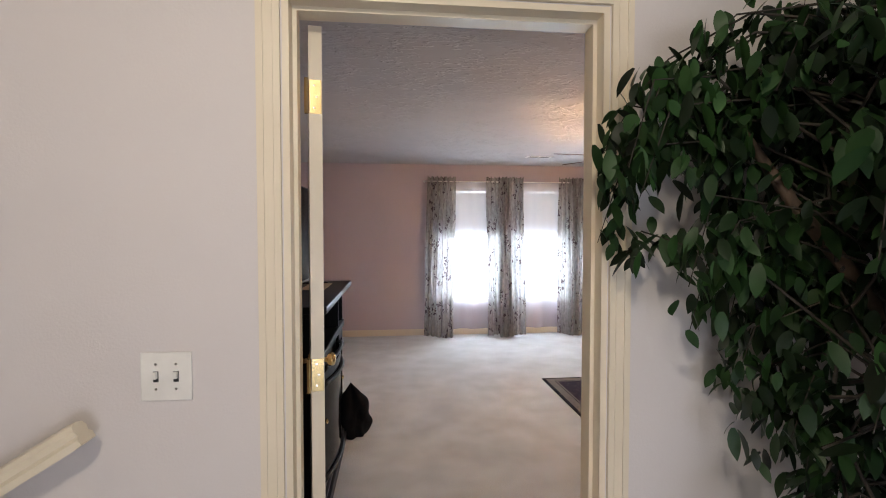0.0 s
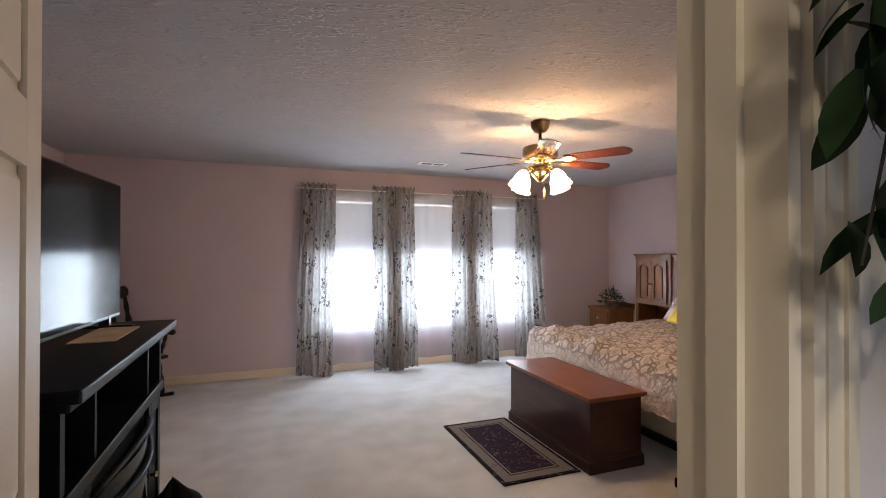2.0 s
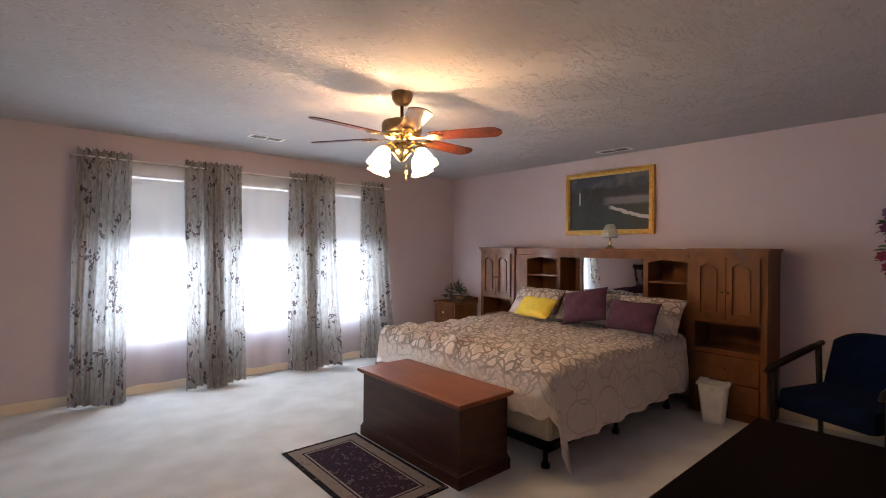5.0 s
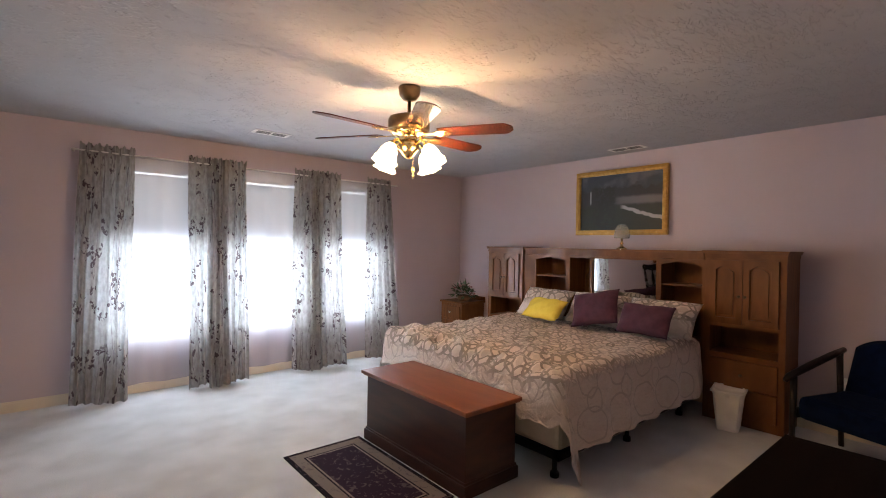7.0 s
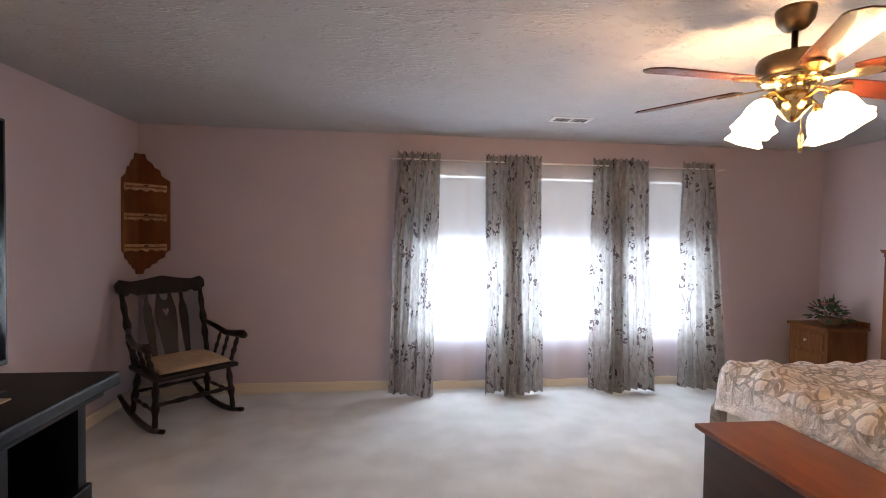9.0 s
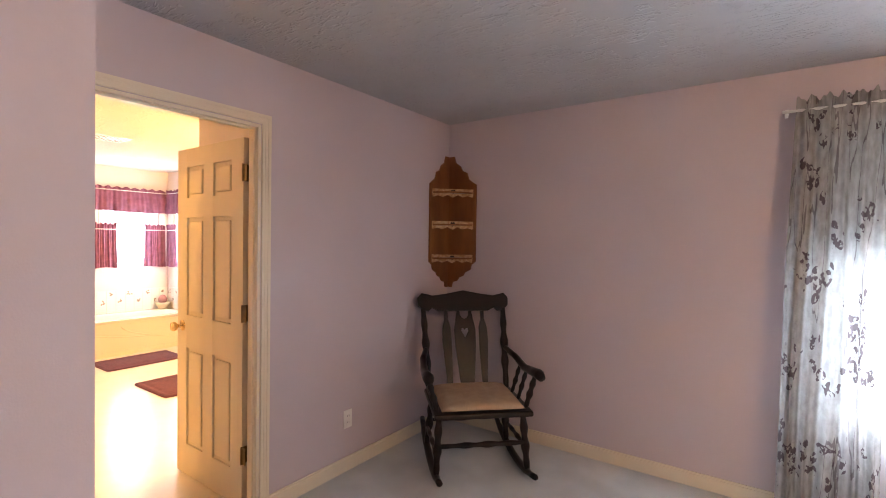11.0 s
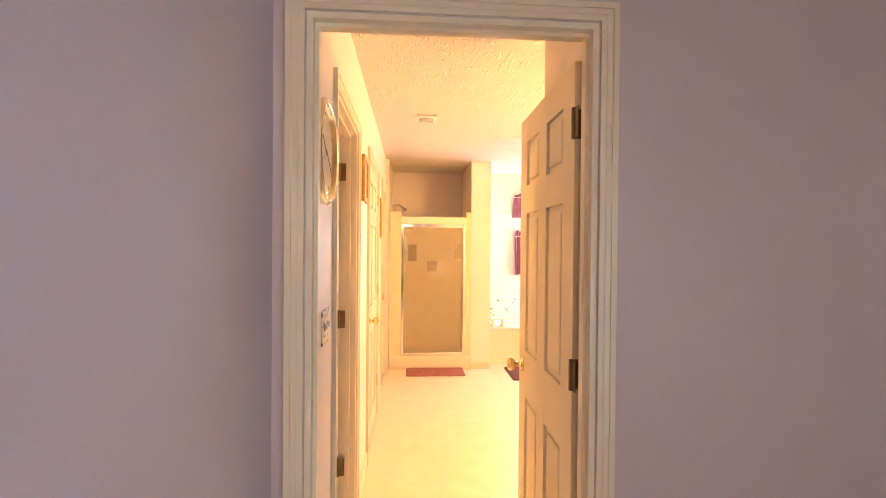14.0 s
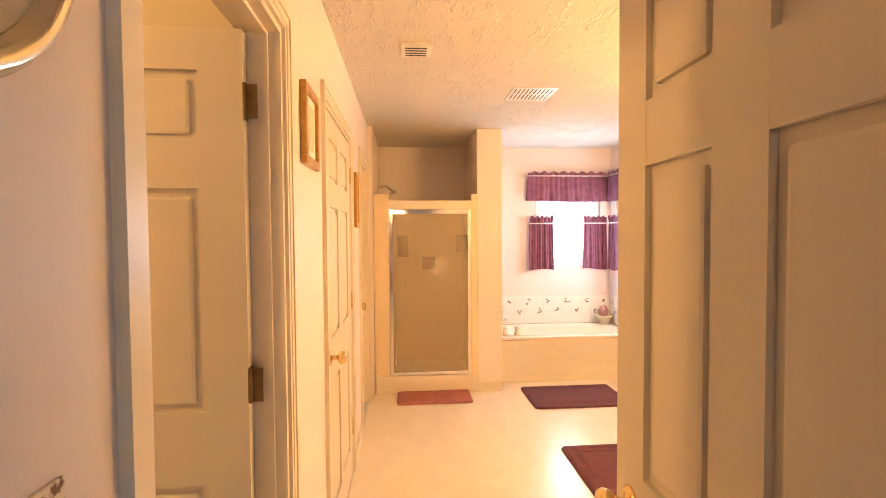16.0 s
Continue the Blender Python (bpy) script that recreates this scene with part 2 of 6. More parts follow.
def comforter_material():
    """Interlaced rings: taupe-filled lenses in the middle field, single rings on the plain border."""
    m, n, l, b = nodes_of("ring_pattern_comforter_cloth")
    uv, sx, raw = n.new("ShaderNodeUVMap"), n.new("ShaderNodeSeparateXYZ"), n.new("ShaderNodeSeparateXYZ")
    wz, va = n.new("ShaderNodeTexNoise"), n.new("ShaderNodeVectorMath")
    wz.inputs["Scale"].default_value, wz.inputs["Detail"].default_value = 3.4, 2
    va.operation = "MULTIPLY_ADD"
    va.inputs[1].default_value = (0.13, 0.13, 0)
    for a_, b_ in ((uv.outputs[0], wz.inputs["Vector"]), (wz.outputs[1], va.inputs[0]), (uv.outputs[0], va.inputs[2]), (va.outputs[0], sx.inputs[0]), (uv.outputs[0], raw.inputs[0])):
        l.new(a_, b_)

    def radius(ox, oy, px, py):
        fx = math_node(n, l, "WRAP", math_node(n, l, "ADD", sx.outputs[0], ox), px / 2, -px / 2)
        fy = math_node(n, l, "WRAP", math_node(n, l, "ADD", sx.outputs[1], oy), py / 2, -py / 2)
        return math_node(n, l, "SQRT", math_node(n, l, "ADD", math_node(n, l, "MULTIPLY", fx, fx), math_node(n, l, "MULTIPLY", fy, fy)))

    def ring(r, rad, wide):
        return math_node(n, l, "LESS_THAN", math_node(n, l, "ABSOLUTE", math_node(n, l, "SUBTRACT", r, rad)), wide)
    line, fill = None, None
    for ox, oy, rad, wide in ((0, 0, 0.098, 0.009), (0.10, 0.06, 0.084, 0.008), (0.0, 0.15, 0.094, 0.009), (0.10, 0.21, 0.080, 0.008), (0.05, 0.10, 0.040, 0.007)):
        r = radius(ox, oy, 0.20, 0.30)
        edge = ring(r, rad, wide)
        core = math_node(n, l, "LESS_THAN", r, 0.030)
        line = edge if line is None else math_node(n, l, "MAXIMUM", line, edge)
        fill = core if fill is None else math_node(n, l, "MAXIMUM", fill, core)
    field = math_node(n, l, "MAXIMUM", math_node(n, l, "MULTIPLY", line, 0.78), math_node(n, l, "MULTIPLY_ADD", fill, 0.26, 0.05))
    big = math_node(n, l, "MAXIMUM", ring(radius(0.05, 0.1, 0.34, 0.30), 0.12, 0.007), ring(radius(0.15, 0.02, 0.41, 0.37), 0.075, 0.006))
    border = math_node(n, l, "MULTIPLY", big, 0.30)
    e1 = math_node(n, l, "SUBTRACT", raw.outputs[0], 0.20)
    e2 = math_node(n, l, "SUBTRACT", 1.0, math_node(n, l, "ABSOLUTE", math_node(n, l, "SUBTRACT", raw.outputs[1], 1.42)))
    middle = n.new("ShaderNodeMapRange")
    middle.inputs["From Min"].default_value, middle.inputs["From Max"].default_value = -0.03, 0.05
    l.new(math_node(n, l, "MINIMUM", e1, e2), middle.inputs["Value"])
    pick = n.new("ShaderNodeMix")
    l.new(middle.outputs[0], pick.inputs[0])
    l.new(border, pick.inputs[2])
    l.new(field, pick.inputs[3])
    nz = n.new("ShaderNodeTexNoise")
    nz.inputs["Scale"].default_value = 7
    l.new(uv.outputs[0], nz.inputs["Vector"])
    fade = math_node(n, l, "MULTIPLY", pick.outputs[0], math_node(n, l, "MULTIPLY_ADD", nz.outputs[0], 0.9, 0.5))
    mx = n.new("ShaderNodeMix")
    mx.data_type = "RGBA"
    mx.inputs[6].default_value, mx.inputs[7].default_value = (0.64, 0.55, 0.49, 1), (0.145, 0.115, 0.095, 1)
    l.new(fade, mx.inputs[0])
    l.new(mx.outputs[2], b.inputs["Base Color"])
    b.inputs["Roughness"].default_value = 0.55
    b.inputs["Sheen Weight"].default_value = 0.2
    n2 = n.new("ShaderNodeTexNoise")
    n2.inputs["Scale"].default_value, n2.inputs["Detail"].default_value = 14, 4
    l.new(uv.outputs[0], n2.inputs["Vector"])
    bp = n.new("ShaderNodeBump")
    bp.inputs["Strength"].default_value, bp.inputs["Distance"].default_value = 1.0, 0.035
    l.new(math_node(n, l, "MULTIPLY_ADD", line, -0.12, n2.outputs[0]), bp.inputs["Height"])
    l.new(bp.outputs[0], b.inputs["Normal"])
    return m


def curtain_material():
    """Sheer taupe linen with upright stems of small dark sprigs."""
    m, n, l, b = nodes_of("sheer_floral_curtain")
    uv = n.new("ShaderNodeUVMap")

    def stretched(kind, sx, sy, scale, detail=2.0):
        mp, t = n.new("ShaderNodeMapping"), n.new(kind)
        mp.inputs["Scale"].default_value = (sx, sy, 1)
        t.inputs["Scale"].default_value = scale
        if kind == "ShaderNodeTexNoise":
            t.inputs["Detail"].default_value = detail
        l.new(uv.outputs[0], mp.inputs[0])
        l.new(mp.outputs[0], t.inputs["Vector"])
        return t.outputs[0]
    petals = math_node(n, l, "LESS_THAN", stretched("ShaderNodeTexVoronoi", 1.2, 0.9, 15), 0.50)
    rough = math_node(n, l, "GREATER_THAN", stretched("ShaderNodeTexNoise", 1, 1, 30, 3), 0.48)
    bunch = math_node(n, l, "GREATER_THAN", stretched("ShaderNodeTexNoise", 6, 4.2, 1.0, 2), 0.56)
    mask = math_node(n, l, "MULTIPLY", math_node(n, l, "MULTIPLY", petals, rough), bunch)
    stem_n = stretched("ShaderNodeTexNoise", 6.5, 0.8, 1.0, 3)
    stem = math_node(n, l, "MULTIPLY", math_node(n, l, "LESS_THAN", math_node(n, l, "ABSOLUTE", math_node(n, l, "SUBTRACT", stem_n, 0.58)), 0.006), 0.7)
    mask = math_node(n, l, "MULTIPLY", math_node(n, l, "MAXIMUM", mask, stem), 0.85)
    weave = stretched("ShaderNodeTexNoise", 9, 5, 3.0, 4)
    base = n.new("ShaderNodeValToRGB")
    base.color_ramp.elements[0].position, base.color_ramp.elements[0].color = 0.35, (0.28, 0.265, 0.255, 1)
    base.color_ramp.elements[1].position, base.color_ramp.elements[1].color = 0.65, (0.38, 0.365, 0.355, 1)
    l.new(weave, base.inputs[0])
    mx = n.new("ShaderNodeMix")
    mx.data_type = "RGBA"
    l.new(base.outputs[0], mx.inputs[6])
    mx.inputs[7].default_value = (0.055, 0.030, 0.040, 1)
    l.new(mask, mx.inputs[0])
    df, tr, tp = n.new("ShaderNodeBsdfDiffuse"), n.new("ShaderNodeBsdfTranslucent"), n.new("ShaderNodeBsdfTransparent")
    l.new(mx.outputs[2], df.inputs[0])
    l.new(mx.outputs[2], tr.inputs[0])
    m1, m2 = n.new("ShaderNodeMixShader"), n.new("ShaderNodeMixShader")
    m1.inputs[0].default_value = 0.30
    l.new(df.outputs[0], m1.inputs[1])
    l.new(tr.outputs[0], m1.inputs[2])
    see = math_node(n, l, "MULTIPLY", math_node(n, l, "SUBTRACT", 1.0, mask), 0.10)
    l.new(see, m2.inputs[0])
    l.new(m1.outputs[0], m2.inputs[1])
    l.new(tp.outputs[0], m2.inputs[2])
    l.new(m2.outputs[0], n["Material Output"].inputs[0])
    return m


def rug_material():
    m, n, l, b = nodes_of("dark_patterned_rug_pile")
    tc = n.new("ShaderNodeTexCoord")
    sx = n.new("ShaderNodeSeparateXYZ")
    l.new(tc.outputs["Object"], sx.inputs[0])
    ex = math_node(n, l, "SUBTRACT", 0.285, math_node(n, l, "ABSOLUTE", sx.outputs[0]))
    ey = math_node(n, l, "SUBTRACT", 0.53, math_node(n, l, "ABSOLUTE", sx.outputs[1]))
    edge = math_node(n, l, "MINIMUM", ex, ey)
    ramp = n.new("ShaderNodeValToRGB")
    ramp.color_ramp.interpolation = "CONSTANT"
    e = ramp.color_ramp.elements
    e[0].position, e[0].color = 0.0, (0.010, 0.008, 0.012, 1)
    e[1].position, e[1].color = 0.10, (0.17, 0.145, 0.13, 1)
    for p, c in ((0.35, (0.015, 0.010, 0.016, 1)), (0.39, (0.20, 0.17, 0.155, 1)), (0.43, (0.025, 0.014, 0.026, 1))):
        k = e.new(p)
        k.color = c
    l.new(math_node(n, l, "MULTIPLY", edge, 3.6), ramp.inputs[0])
    vo = n.new("ShaderNodeTexNoise")
    vo.inputs["Scale"].default_value, vo.inputs["Detail"].default_value, vo.inputs["Distortion"].default_value = 24, 4, 1.2
    l.new(tc.outputs["Object"], vo.inputs["Vector"])
    spot = math_node(n, l, "GREATER_THAN", vo.outputs[0], 0.60)
    mx = n.new("ShaderNodeMix")
    mx.data_type = "RGBA"
    mx.inputs[7].default_value = (0.10, 0.08, 0.085, 1)
    l.new(math_node(n, l, "MULTIPLY", spot, 0.7), mx.inputs[0])
    l.new(ramp.outputs[0], mx.inputs[6])
    l.new(mx.outputs[2], b.inputs["Base Color"])
    b.inputs["Roughness"].default_value = 0.95
    b.inputs["Specular IOR Level"].default_value = 0.05
    bp = n.new("ShaderNodeBump")
    bp.inputs["Strength"].default_value = 0.5
    l.new(vo.outputs[0], bp.inputs["Height"])
    l.new(bp.outputs[0], b.inputs["Normal"])
    return m


def painting_material():
    """A dusk valley: slate sky, dark hills, pale mist, a white stream and a steeple among trees."""
    m, n, l, b = nodes_of("landscape_oil_painting")
    tc, sx = n.new("ShaderNodeTexCoord"), n.new("ShaderNodeSeparateXYZ")
    l.new(tc.outputs["Object"], sx.inputs[0])
    X, Z = sx.outputs[0], sx.outputs[2]

    def nz(scale, detail):
        t = n.new("ShaderNodeTexNoise")
        t.inputs["Scale"].default_value, t.inputs["Detail"].default_value = scale, detail
        l.new(tc.outputs["Object"], t.inputs["Vector"])
        return t.outputs[0]
    broad, mid, fine = nz(4, 4), nz(12, 5), nz(30, 4)

    def soft(v, lo, hi):
        k = n.new("ShaderNodeMapRange")
        k.interpolation_type = "SMOOTHSTEP"
        k.inputs["From Min"].default_value, k.inputs["From Max"].default_value = lo, hi
        l.new(v, k.inputs["Value"])
        return k.outputs[0]

    def over(base, colour, mask):
        k = n.new("ShaderNodeMix")
        k.data_type = "RGBA"
        if isinstance(base, tuple):
            k.inputs[6].default_value = rgba(base)
        else:
            l.new(base, k.inputs[6])
        k.inputs[7].default_value = rgba(colour)
        l.new(mask, k.inputs[0])
        return k.outputs[2]

    def add(a_, b_):
        return math_node(n, l, "ADD", a_, b_)

    def mul(a_, b_):
        return math_node(n, l, "MULTIPLY", a_, b_)
    col = over((0.030, 0.038, 0.052), (0.085, 0.092, 0.105), soft(broad, 0.48, 0.66))
    hills = soft(add(mul(mid, 0.22), mul(Z, -1.0)), -0.42, -0.38)
    col = over(col, (0.022, 0.022, 0.026), hills)
    mist = mul(soft(mul(math_node(n, l, "ABSOLUTE", add(add(Z, -0.385), mul(mid, 0.03))), -1.0), -0.06, -0.02), soft(add(X, mul(mid, 0.1)), -0.06, 0.10))
    col = over(col, (0.155, 0.145, 0.150), mul(mist, 0.85))
    field = soft(add(mul(Z, -1.0), mul(fine, 0.06)), -0.31, -0.27)
    col = over(col, (0.016, 0.022, 0.014), field)
    bend = add(add(Z, mul(X, 0.30)), mul(mid, 0.06))
    stream = mul(soft(mul(math_node(n, l, "ABSOLUTE", add(bend, -0.34)), -1.0), -0.022, -0.012), soft(X, 0.0, 0.06))
    col = over(col, (0.42, 0.41, 0.42), stream)
    trees = mul(soft(mul(math_node(n, l, "ABSOLUTE", add(add(X, 0.12), mul(mid, 0.10))), -1.0), -0.16, -0.10), soft(fine, 0.42, 0.5))
    col = over(col, (0.012, 0.014, 0.010), mul(trees, soft(mul(Z, -1.0), -0.56, -0.50)))
    spire = mul(soft(mul(math_node(n, l, "ABSOLUTE", add(X, 0.345)), -1.0), -0.011, -0.007), mul(soft(Z, 0.33, 0.36), soft(mul(Z, -1.0), -0.50, -0.47)))
    col = over(col, (0.33, 0.34, 0.36), spire)
    l.new(col, b.inputs["Base Color"])
    b.inputs["Roughness"].default_value = 0.4
    return m


def glass_material(name, rough, alpha, colour):
    """Thin pane: a clear share and a glossy or frosted share."""
    m, n, l, b = nodes_of(name)
    tp, gl, df = n.new("ShaderNodeBsdfTransparent"), n.new("ShaderNodeBsdfGlossy"), n.new("ShaderNodeBsdfDiffuse")
    gl.inputs["Roughness"].default_value = rough
    df.inputs[0].default_value = rgba(colour)
    tp.inputs[0].default_value = (1, 1, 1, 1)
    a, c = n.new("ShaderNodeMixShader"), n.new("ShaderNodeMixShader")
    a.inputs[0].default_value = 0.12
    c.inputs[0].default_value = alpha
    l.new(df.outputs[0], a.inputs[1])
    l.new(gl.outputs[0], a.inputs[2])
    l.new(a.outputs[0], c.inputs[1])
    l.new(tp.outputs[0], c.inputs[2])
    l.new(c.outputs[0], n["Material Output"].inputs[0])
    return m


def lit_cloth(name, colour, through, clear, weave):
    """Thin cloth: some light scatters back, some passes spread out, some passes straight."""
    m, n, l, b = nodes_of(name)
    tc, nz, cr = n.new("ShaderNodeTexCoord"), n.new("ShaderNodeTexNoise"), n.new("ShaderNodeValToRGB")
    nz.inputs["Scale"].default_value, nz.inputs["Detail"].default_value = weave, 3
    l.new(tc.outputs["Object"], nz.inputs["Vector"])
    cr.color_ramp.elements[0].color, cr.color_ramp.elements[1].color = rgba(tuple(v * 0.92 for v in colour)), rgba(colour)
    l.new(nz.outputs[0], cr.inputs[0])
    df, tr, tp = n.new("ShaderNodeBsdfDiffuse"), n.new("ShaderNodeBsdfTranslucent"), n.new("ShaderNodeBsdfTransparent")
    l.new(cr.outputs[0], df.inputs[0])
    l.new(cr.outputs[0], tr.inputs[0])
    m1, m2 = n.new("ShaderNodeMixShader"), n.new("ShaderNodeMixShader")
    m1.inputs[0].default_value, m2.inputs[0].default_value = through, clear
    l.new(df.outputs[0], m1.inputs[1])
    l.new(tr.outputs[0], m1.inputs[2])
    l.new(m1.outputs[0], m2.inputs[1])
    l.new(tp.outputs[0], m2.inputs[2])
    l.new(m2.outputs[0], n["Material Output"].inputs[0])
    return m


SHADE = lit_cloth("roller_shade_cloth", (0.74, 0.76, 0.78), 0.24, 0.0, 300)
SHEER = lit_cloth("white_sheer_voile", (0.84, 0.82, 0.88), 0.45, 0.58, 220)
# Bedroom and landing plaster is greyed below its white to carry their dimness.
CARPET, DIMPLASTER, COMFORTER, CURTAIN, RUG, PAINTING = carpet_material(), knockdown_material("dimmed_ceiling_plaster", (0.42, 0.41, 0.425), (0.47, 0.46, 0.475)), comforter_material(), curtain_material(), rug_material(), painting_material()
# The same white plaster, kept lighter for the brighter bathroom.
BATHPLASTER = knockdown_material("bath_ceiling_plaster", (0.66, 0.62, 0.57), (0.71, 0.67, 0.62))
PANE = glass_material("window_glass", 0.02, 0.93, (0.8, 0.85, 0.85))
FROST = glass_material("frosted_shower_glass", 0.25, 0.68, (0.62, 0.52, 0.32))

# ---- mesh helpers ----
I4 = Matrix.Identity(4)


def box(bm, x0, x1, y0, y1, z0, z1, bevel=0.0, m=None):
    r = bmesh.ops.create_cube(bm, size=1.0, matrix=Matrix.Translation(((x0 + x1) / 2, (y0 + y1) / 2, (z0 + z1) / 2)) @ Matrix.Diagonal((abs(x1 - x0), abs(y1 - y0), abs(z1 - z0), 1)))
    vs = r["verts"]
    if bevel:
        es = list({e for v in vs for e in v.link_edges})
        out = bmesh.ops.bevel(bm, geom=es, offset=bevel, segments=2, affect="EDGES", profile=0.6)
        vs = list({v for f in out["faces"] for v in f.verts} | {v for v in vs if v.is_valid})
    if m is not None:
        bmesh.ops.transform(bm, matrix=m, verts=[v for v in vs if v.is_valid])
    return bm


def boxes(*rows, bevel=0.0):
    bm = bmesh.new()
    for r in rows:
        box(bm, *r, bevel=bevel)
    return bm


def lathe(bm, profile, segs=20, m=I4, wave=None):
    """Turn (radius, height) pairs round z."""
    rings = []
    for r, z in profile:
        ring = []
        for i in range(segs):
            a = 2 * math.pi * i / segs
            k = 1.0 if wave is None else wave(a, z)
            ring.append(bm.verts.new(m @ Vector((r * k * math.cos(a), r * k * math.sin(a), z))))
        rings.append(ring)
    for a, b in zip(rings, rings[1:]):
        for i in range(segs):
            bm.faces.new((a[i], a[(i + 1) % segs], b[(i + 1) % segs], b[i]))
    if profile[0][0] > 1e-4:
        bm.faces.new(rings[0][::-1])
    if profile[-1][0] > 1e-4:
        bm.faces.new(rings[-1])
    return bm


def tube(bm, pts, radii, segs=8):
    pts = [Vector(p) for p in pts]
    if isinstance(radii, (int, float)):
        radii = [radii] * len(pts)
    rings = []
    for i, p in enumerate(pts):
        d = (pts[min(i + 1, len(pts) - 1)] - pts[max(i - 1, 0)]).normalized()
        side = d.cross(Vector((0, 0, 1)))
        if side.length < 1e-3:
            side = Vector((1, 0, 0))
        side.normalize()
        up = side.cross(d)
        rings.append([bm.verts.new(p + radii[i] * (math.cos(2 * math.pi * k / segs) * side + math.sin(2 * math.pi * k / segs) * up)) for k in range(segs)])
    for a, b in zip(rings, rings[1:]):
        for k in range(segs):
            bm.faces.new((a[k], a[(k + 1) % segs], b[(k + 1) % segs], b[k]))
    bm.faces.new(rings[0][::-1])
    bm.faces.new(rings[-1])
    return bm


def plate(bm, pts, t, m=I4):
    """A board cut to an outline in local x, z and thick along y."""
    a = [bm.verts.new(m @ Vector((x, 0, z))) for x, z in pts]
    b = [bm.verts.new(m @ Vector((x, t, z))) for x, z in pts]
    bm.faces.new(a)
    bm.faces.new(b[::-1])
    for i in range(len(pts)):
        j = (i + 1) % len(pts)
        bm.faces.new((a[j], a[i], b[i], b[j]))
    return bm


def sheet(bm, fn, nu, nv, uvs=None):
    """A grid of quads through fn(u, v); uvs(u, v) writes a UV map."""
    lay = bm.loops.layers.uv.verify() if uvs else None
    g = [[bm.verts.new(fn(i / nu, j / nv)) for j in range(nv + 1)] for i in range(nu + 1)]
    for i in range(nu):
        for j in range(nv):
            f = bm.faces.new((g[i][j], g[i + 1][j], g[i + 1][j + 1], g[i][j + 1]))
            f.smooth = True
            if uvs:
                for lp, (a, b) in zip(f.loops, ((i, j), (i + 1, j), (i + 1, j + 1), (i, j + 1))):
                    lp[lay].uv = uvs(a / nu, b / nv)
    return bm


def part(name, bm, material, parent=None, label="", smooth=False, m=None):
    bmesh.ops.recalc_face_normals(bm, faces=bm.faces)
    me = bpy.data.meshes.new(name)
    if smooth:
        for f in bm.faces:
            f.smooth = True
    bm.to_mesh(me)
    bm.free()
    me.materials.append(material)
    ob = new(name, me)
    if parent is not None:
        ob.parent = parent
    if m is not None:
        ob.matrix_basis = m
    if label:
        ob["label"] = label
    return ob


def thing(name, m, label, category, group=""):
    ob = new(name)
    ob.empty_display_size = 0.1
    ob.matrix_basis = m
    return tagged(ob, label, category, group)


def structure(name, bm, material, label, category):
    return tagged(part(name, bm, material), label, category, "", "structure")


def again(ob, parent, m, name=None):
    """Another part on the same mesh."""
    o = new(name or ob.name.split(".")[0], ob.data)
    o.parent = parent
    o.matrix_basis = m
    return o


def wall_rows(along, c0, c1, a0, a1, z0, z1, holes=()):
    """Boxes of a wall that runs along x or y between a0 and a1, with holes (a0, a1, z0, z1)."""
    out = []

    def put(p, q, r, s):
        if q - p > 1e-4 and s - r > 1e-4:
            out.append((p, q, c0, c1, r, s) if along == "x" else (c0, c1, p, q, r, s))
    at = a0
    for h0, h1, b0, b1 in sorted(holes):
        put(at, h0, z0, z1)
        put(h0, h1, z0, b0)
        put(h0, h1, b1, z1)
        at = h1
    put(at, a1, z0, z1)
    return out


H = 2.44


def bump_out():
    """The closet's two bedroom faces; the north one is a little out of square."""
    bm = bmesh.new()
    pts = [(-0.55, 1.52), (-0.55, 4.165), (-1.30, 4.27), (-1.30, 4.10), (-0.67, 4.03), (-0.67, 1.52)]
    lo = [bm.verts.new((x, y, 0)) for x, y in pts]
    hi = [bm.verts.new((x, y, H)) for x, y in pts]
    bm.faces.new(lo)
    bm.faces.new(hi)
    for i in range(6):
        j = (i + 1) % 6
        bm.faces.new((lo[i], lo[j], hi[j], hi[i]))
    return bm


# ---- large structure ----
DOOR_A = (0.262, 1.087, 0.0, 2.045)      # hall to bedroom, along x
DOOR_B = (4.357, 5.150, 0.0, 2.075)      # bedroom to bath, along y
WIN = (1.12, 4.16, 0.46, 2.12)           # bedroom window
structure("floor", boxes((-0.60, 5.62, 1.46, 6.95, -0.12, 0.0), (-1.34, -0.60, 4.10, 6.95, -0.12, 0.0)), CARPET, "pale grey cut-pile carpet over the bedroom floor", "floor")
structure("floor_hall", boxes((-2.6, 3.2, -1.9, 1.46, -0.12, 0.0)), CARPET, "pale carpet of the landing", "floor")
structure("floor_bath", boxes((-6.6, -1.34, 4.35, 7.10, -0.12, 0.0)), VINYL, "cream sheet-vinyl bathroom floor", "floor")
structure("floor_closet", boxes((-5.6, -0.42, 1.46, 4.35, -0.13, -0.004)), CARPET, "pale carpet in the closet", "floor")
structure("ceiling", boxes((-1.38, 5.62, 1.46, 7.02, H, H + 0.1)), DIMPLASTER, "stamp-textured white plaster bedroom ceiling, dim light put into its grey", "ceiling")
structure("ceiling_hall", boxes((-2.6, 3.2, -1.9, 1.46, H + 0.02, H + 0.1)), DIMPLASTER, "textured white plaster landing ceiling, dim light put into its grey", "ceiling")
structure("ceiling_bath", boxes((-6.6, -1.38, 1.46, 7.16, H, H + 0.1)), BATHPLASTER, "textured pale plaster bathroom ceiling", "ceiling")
structure("wall_north", boxes(*wall_rows("x", 6.90, 7.02, -1.38, 5.62, 0, H, [WIN])), WALL, "mauve painted bedroom wall with a wide window", "wall")
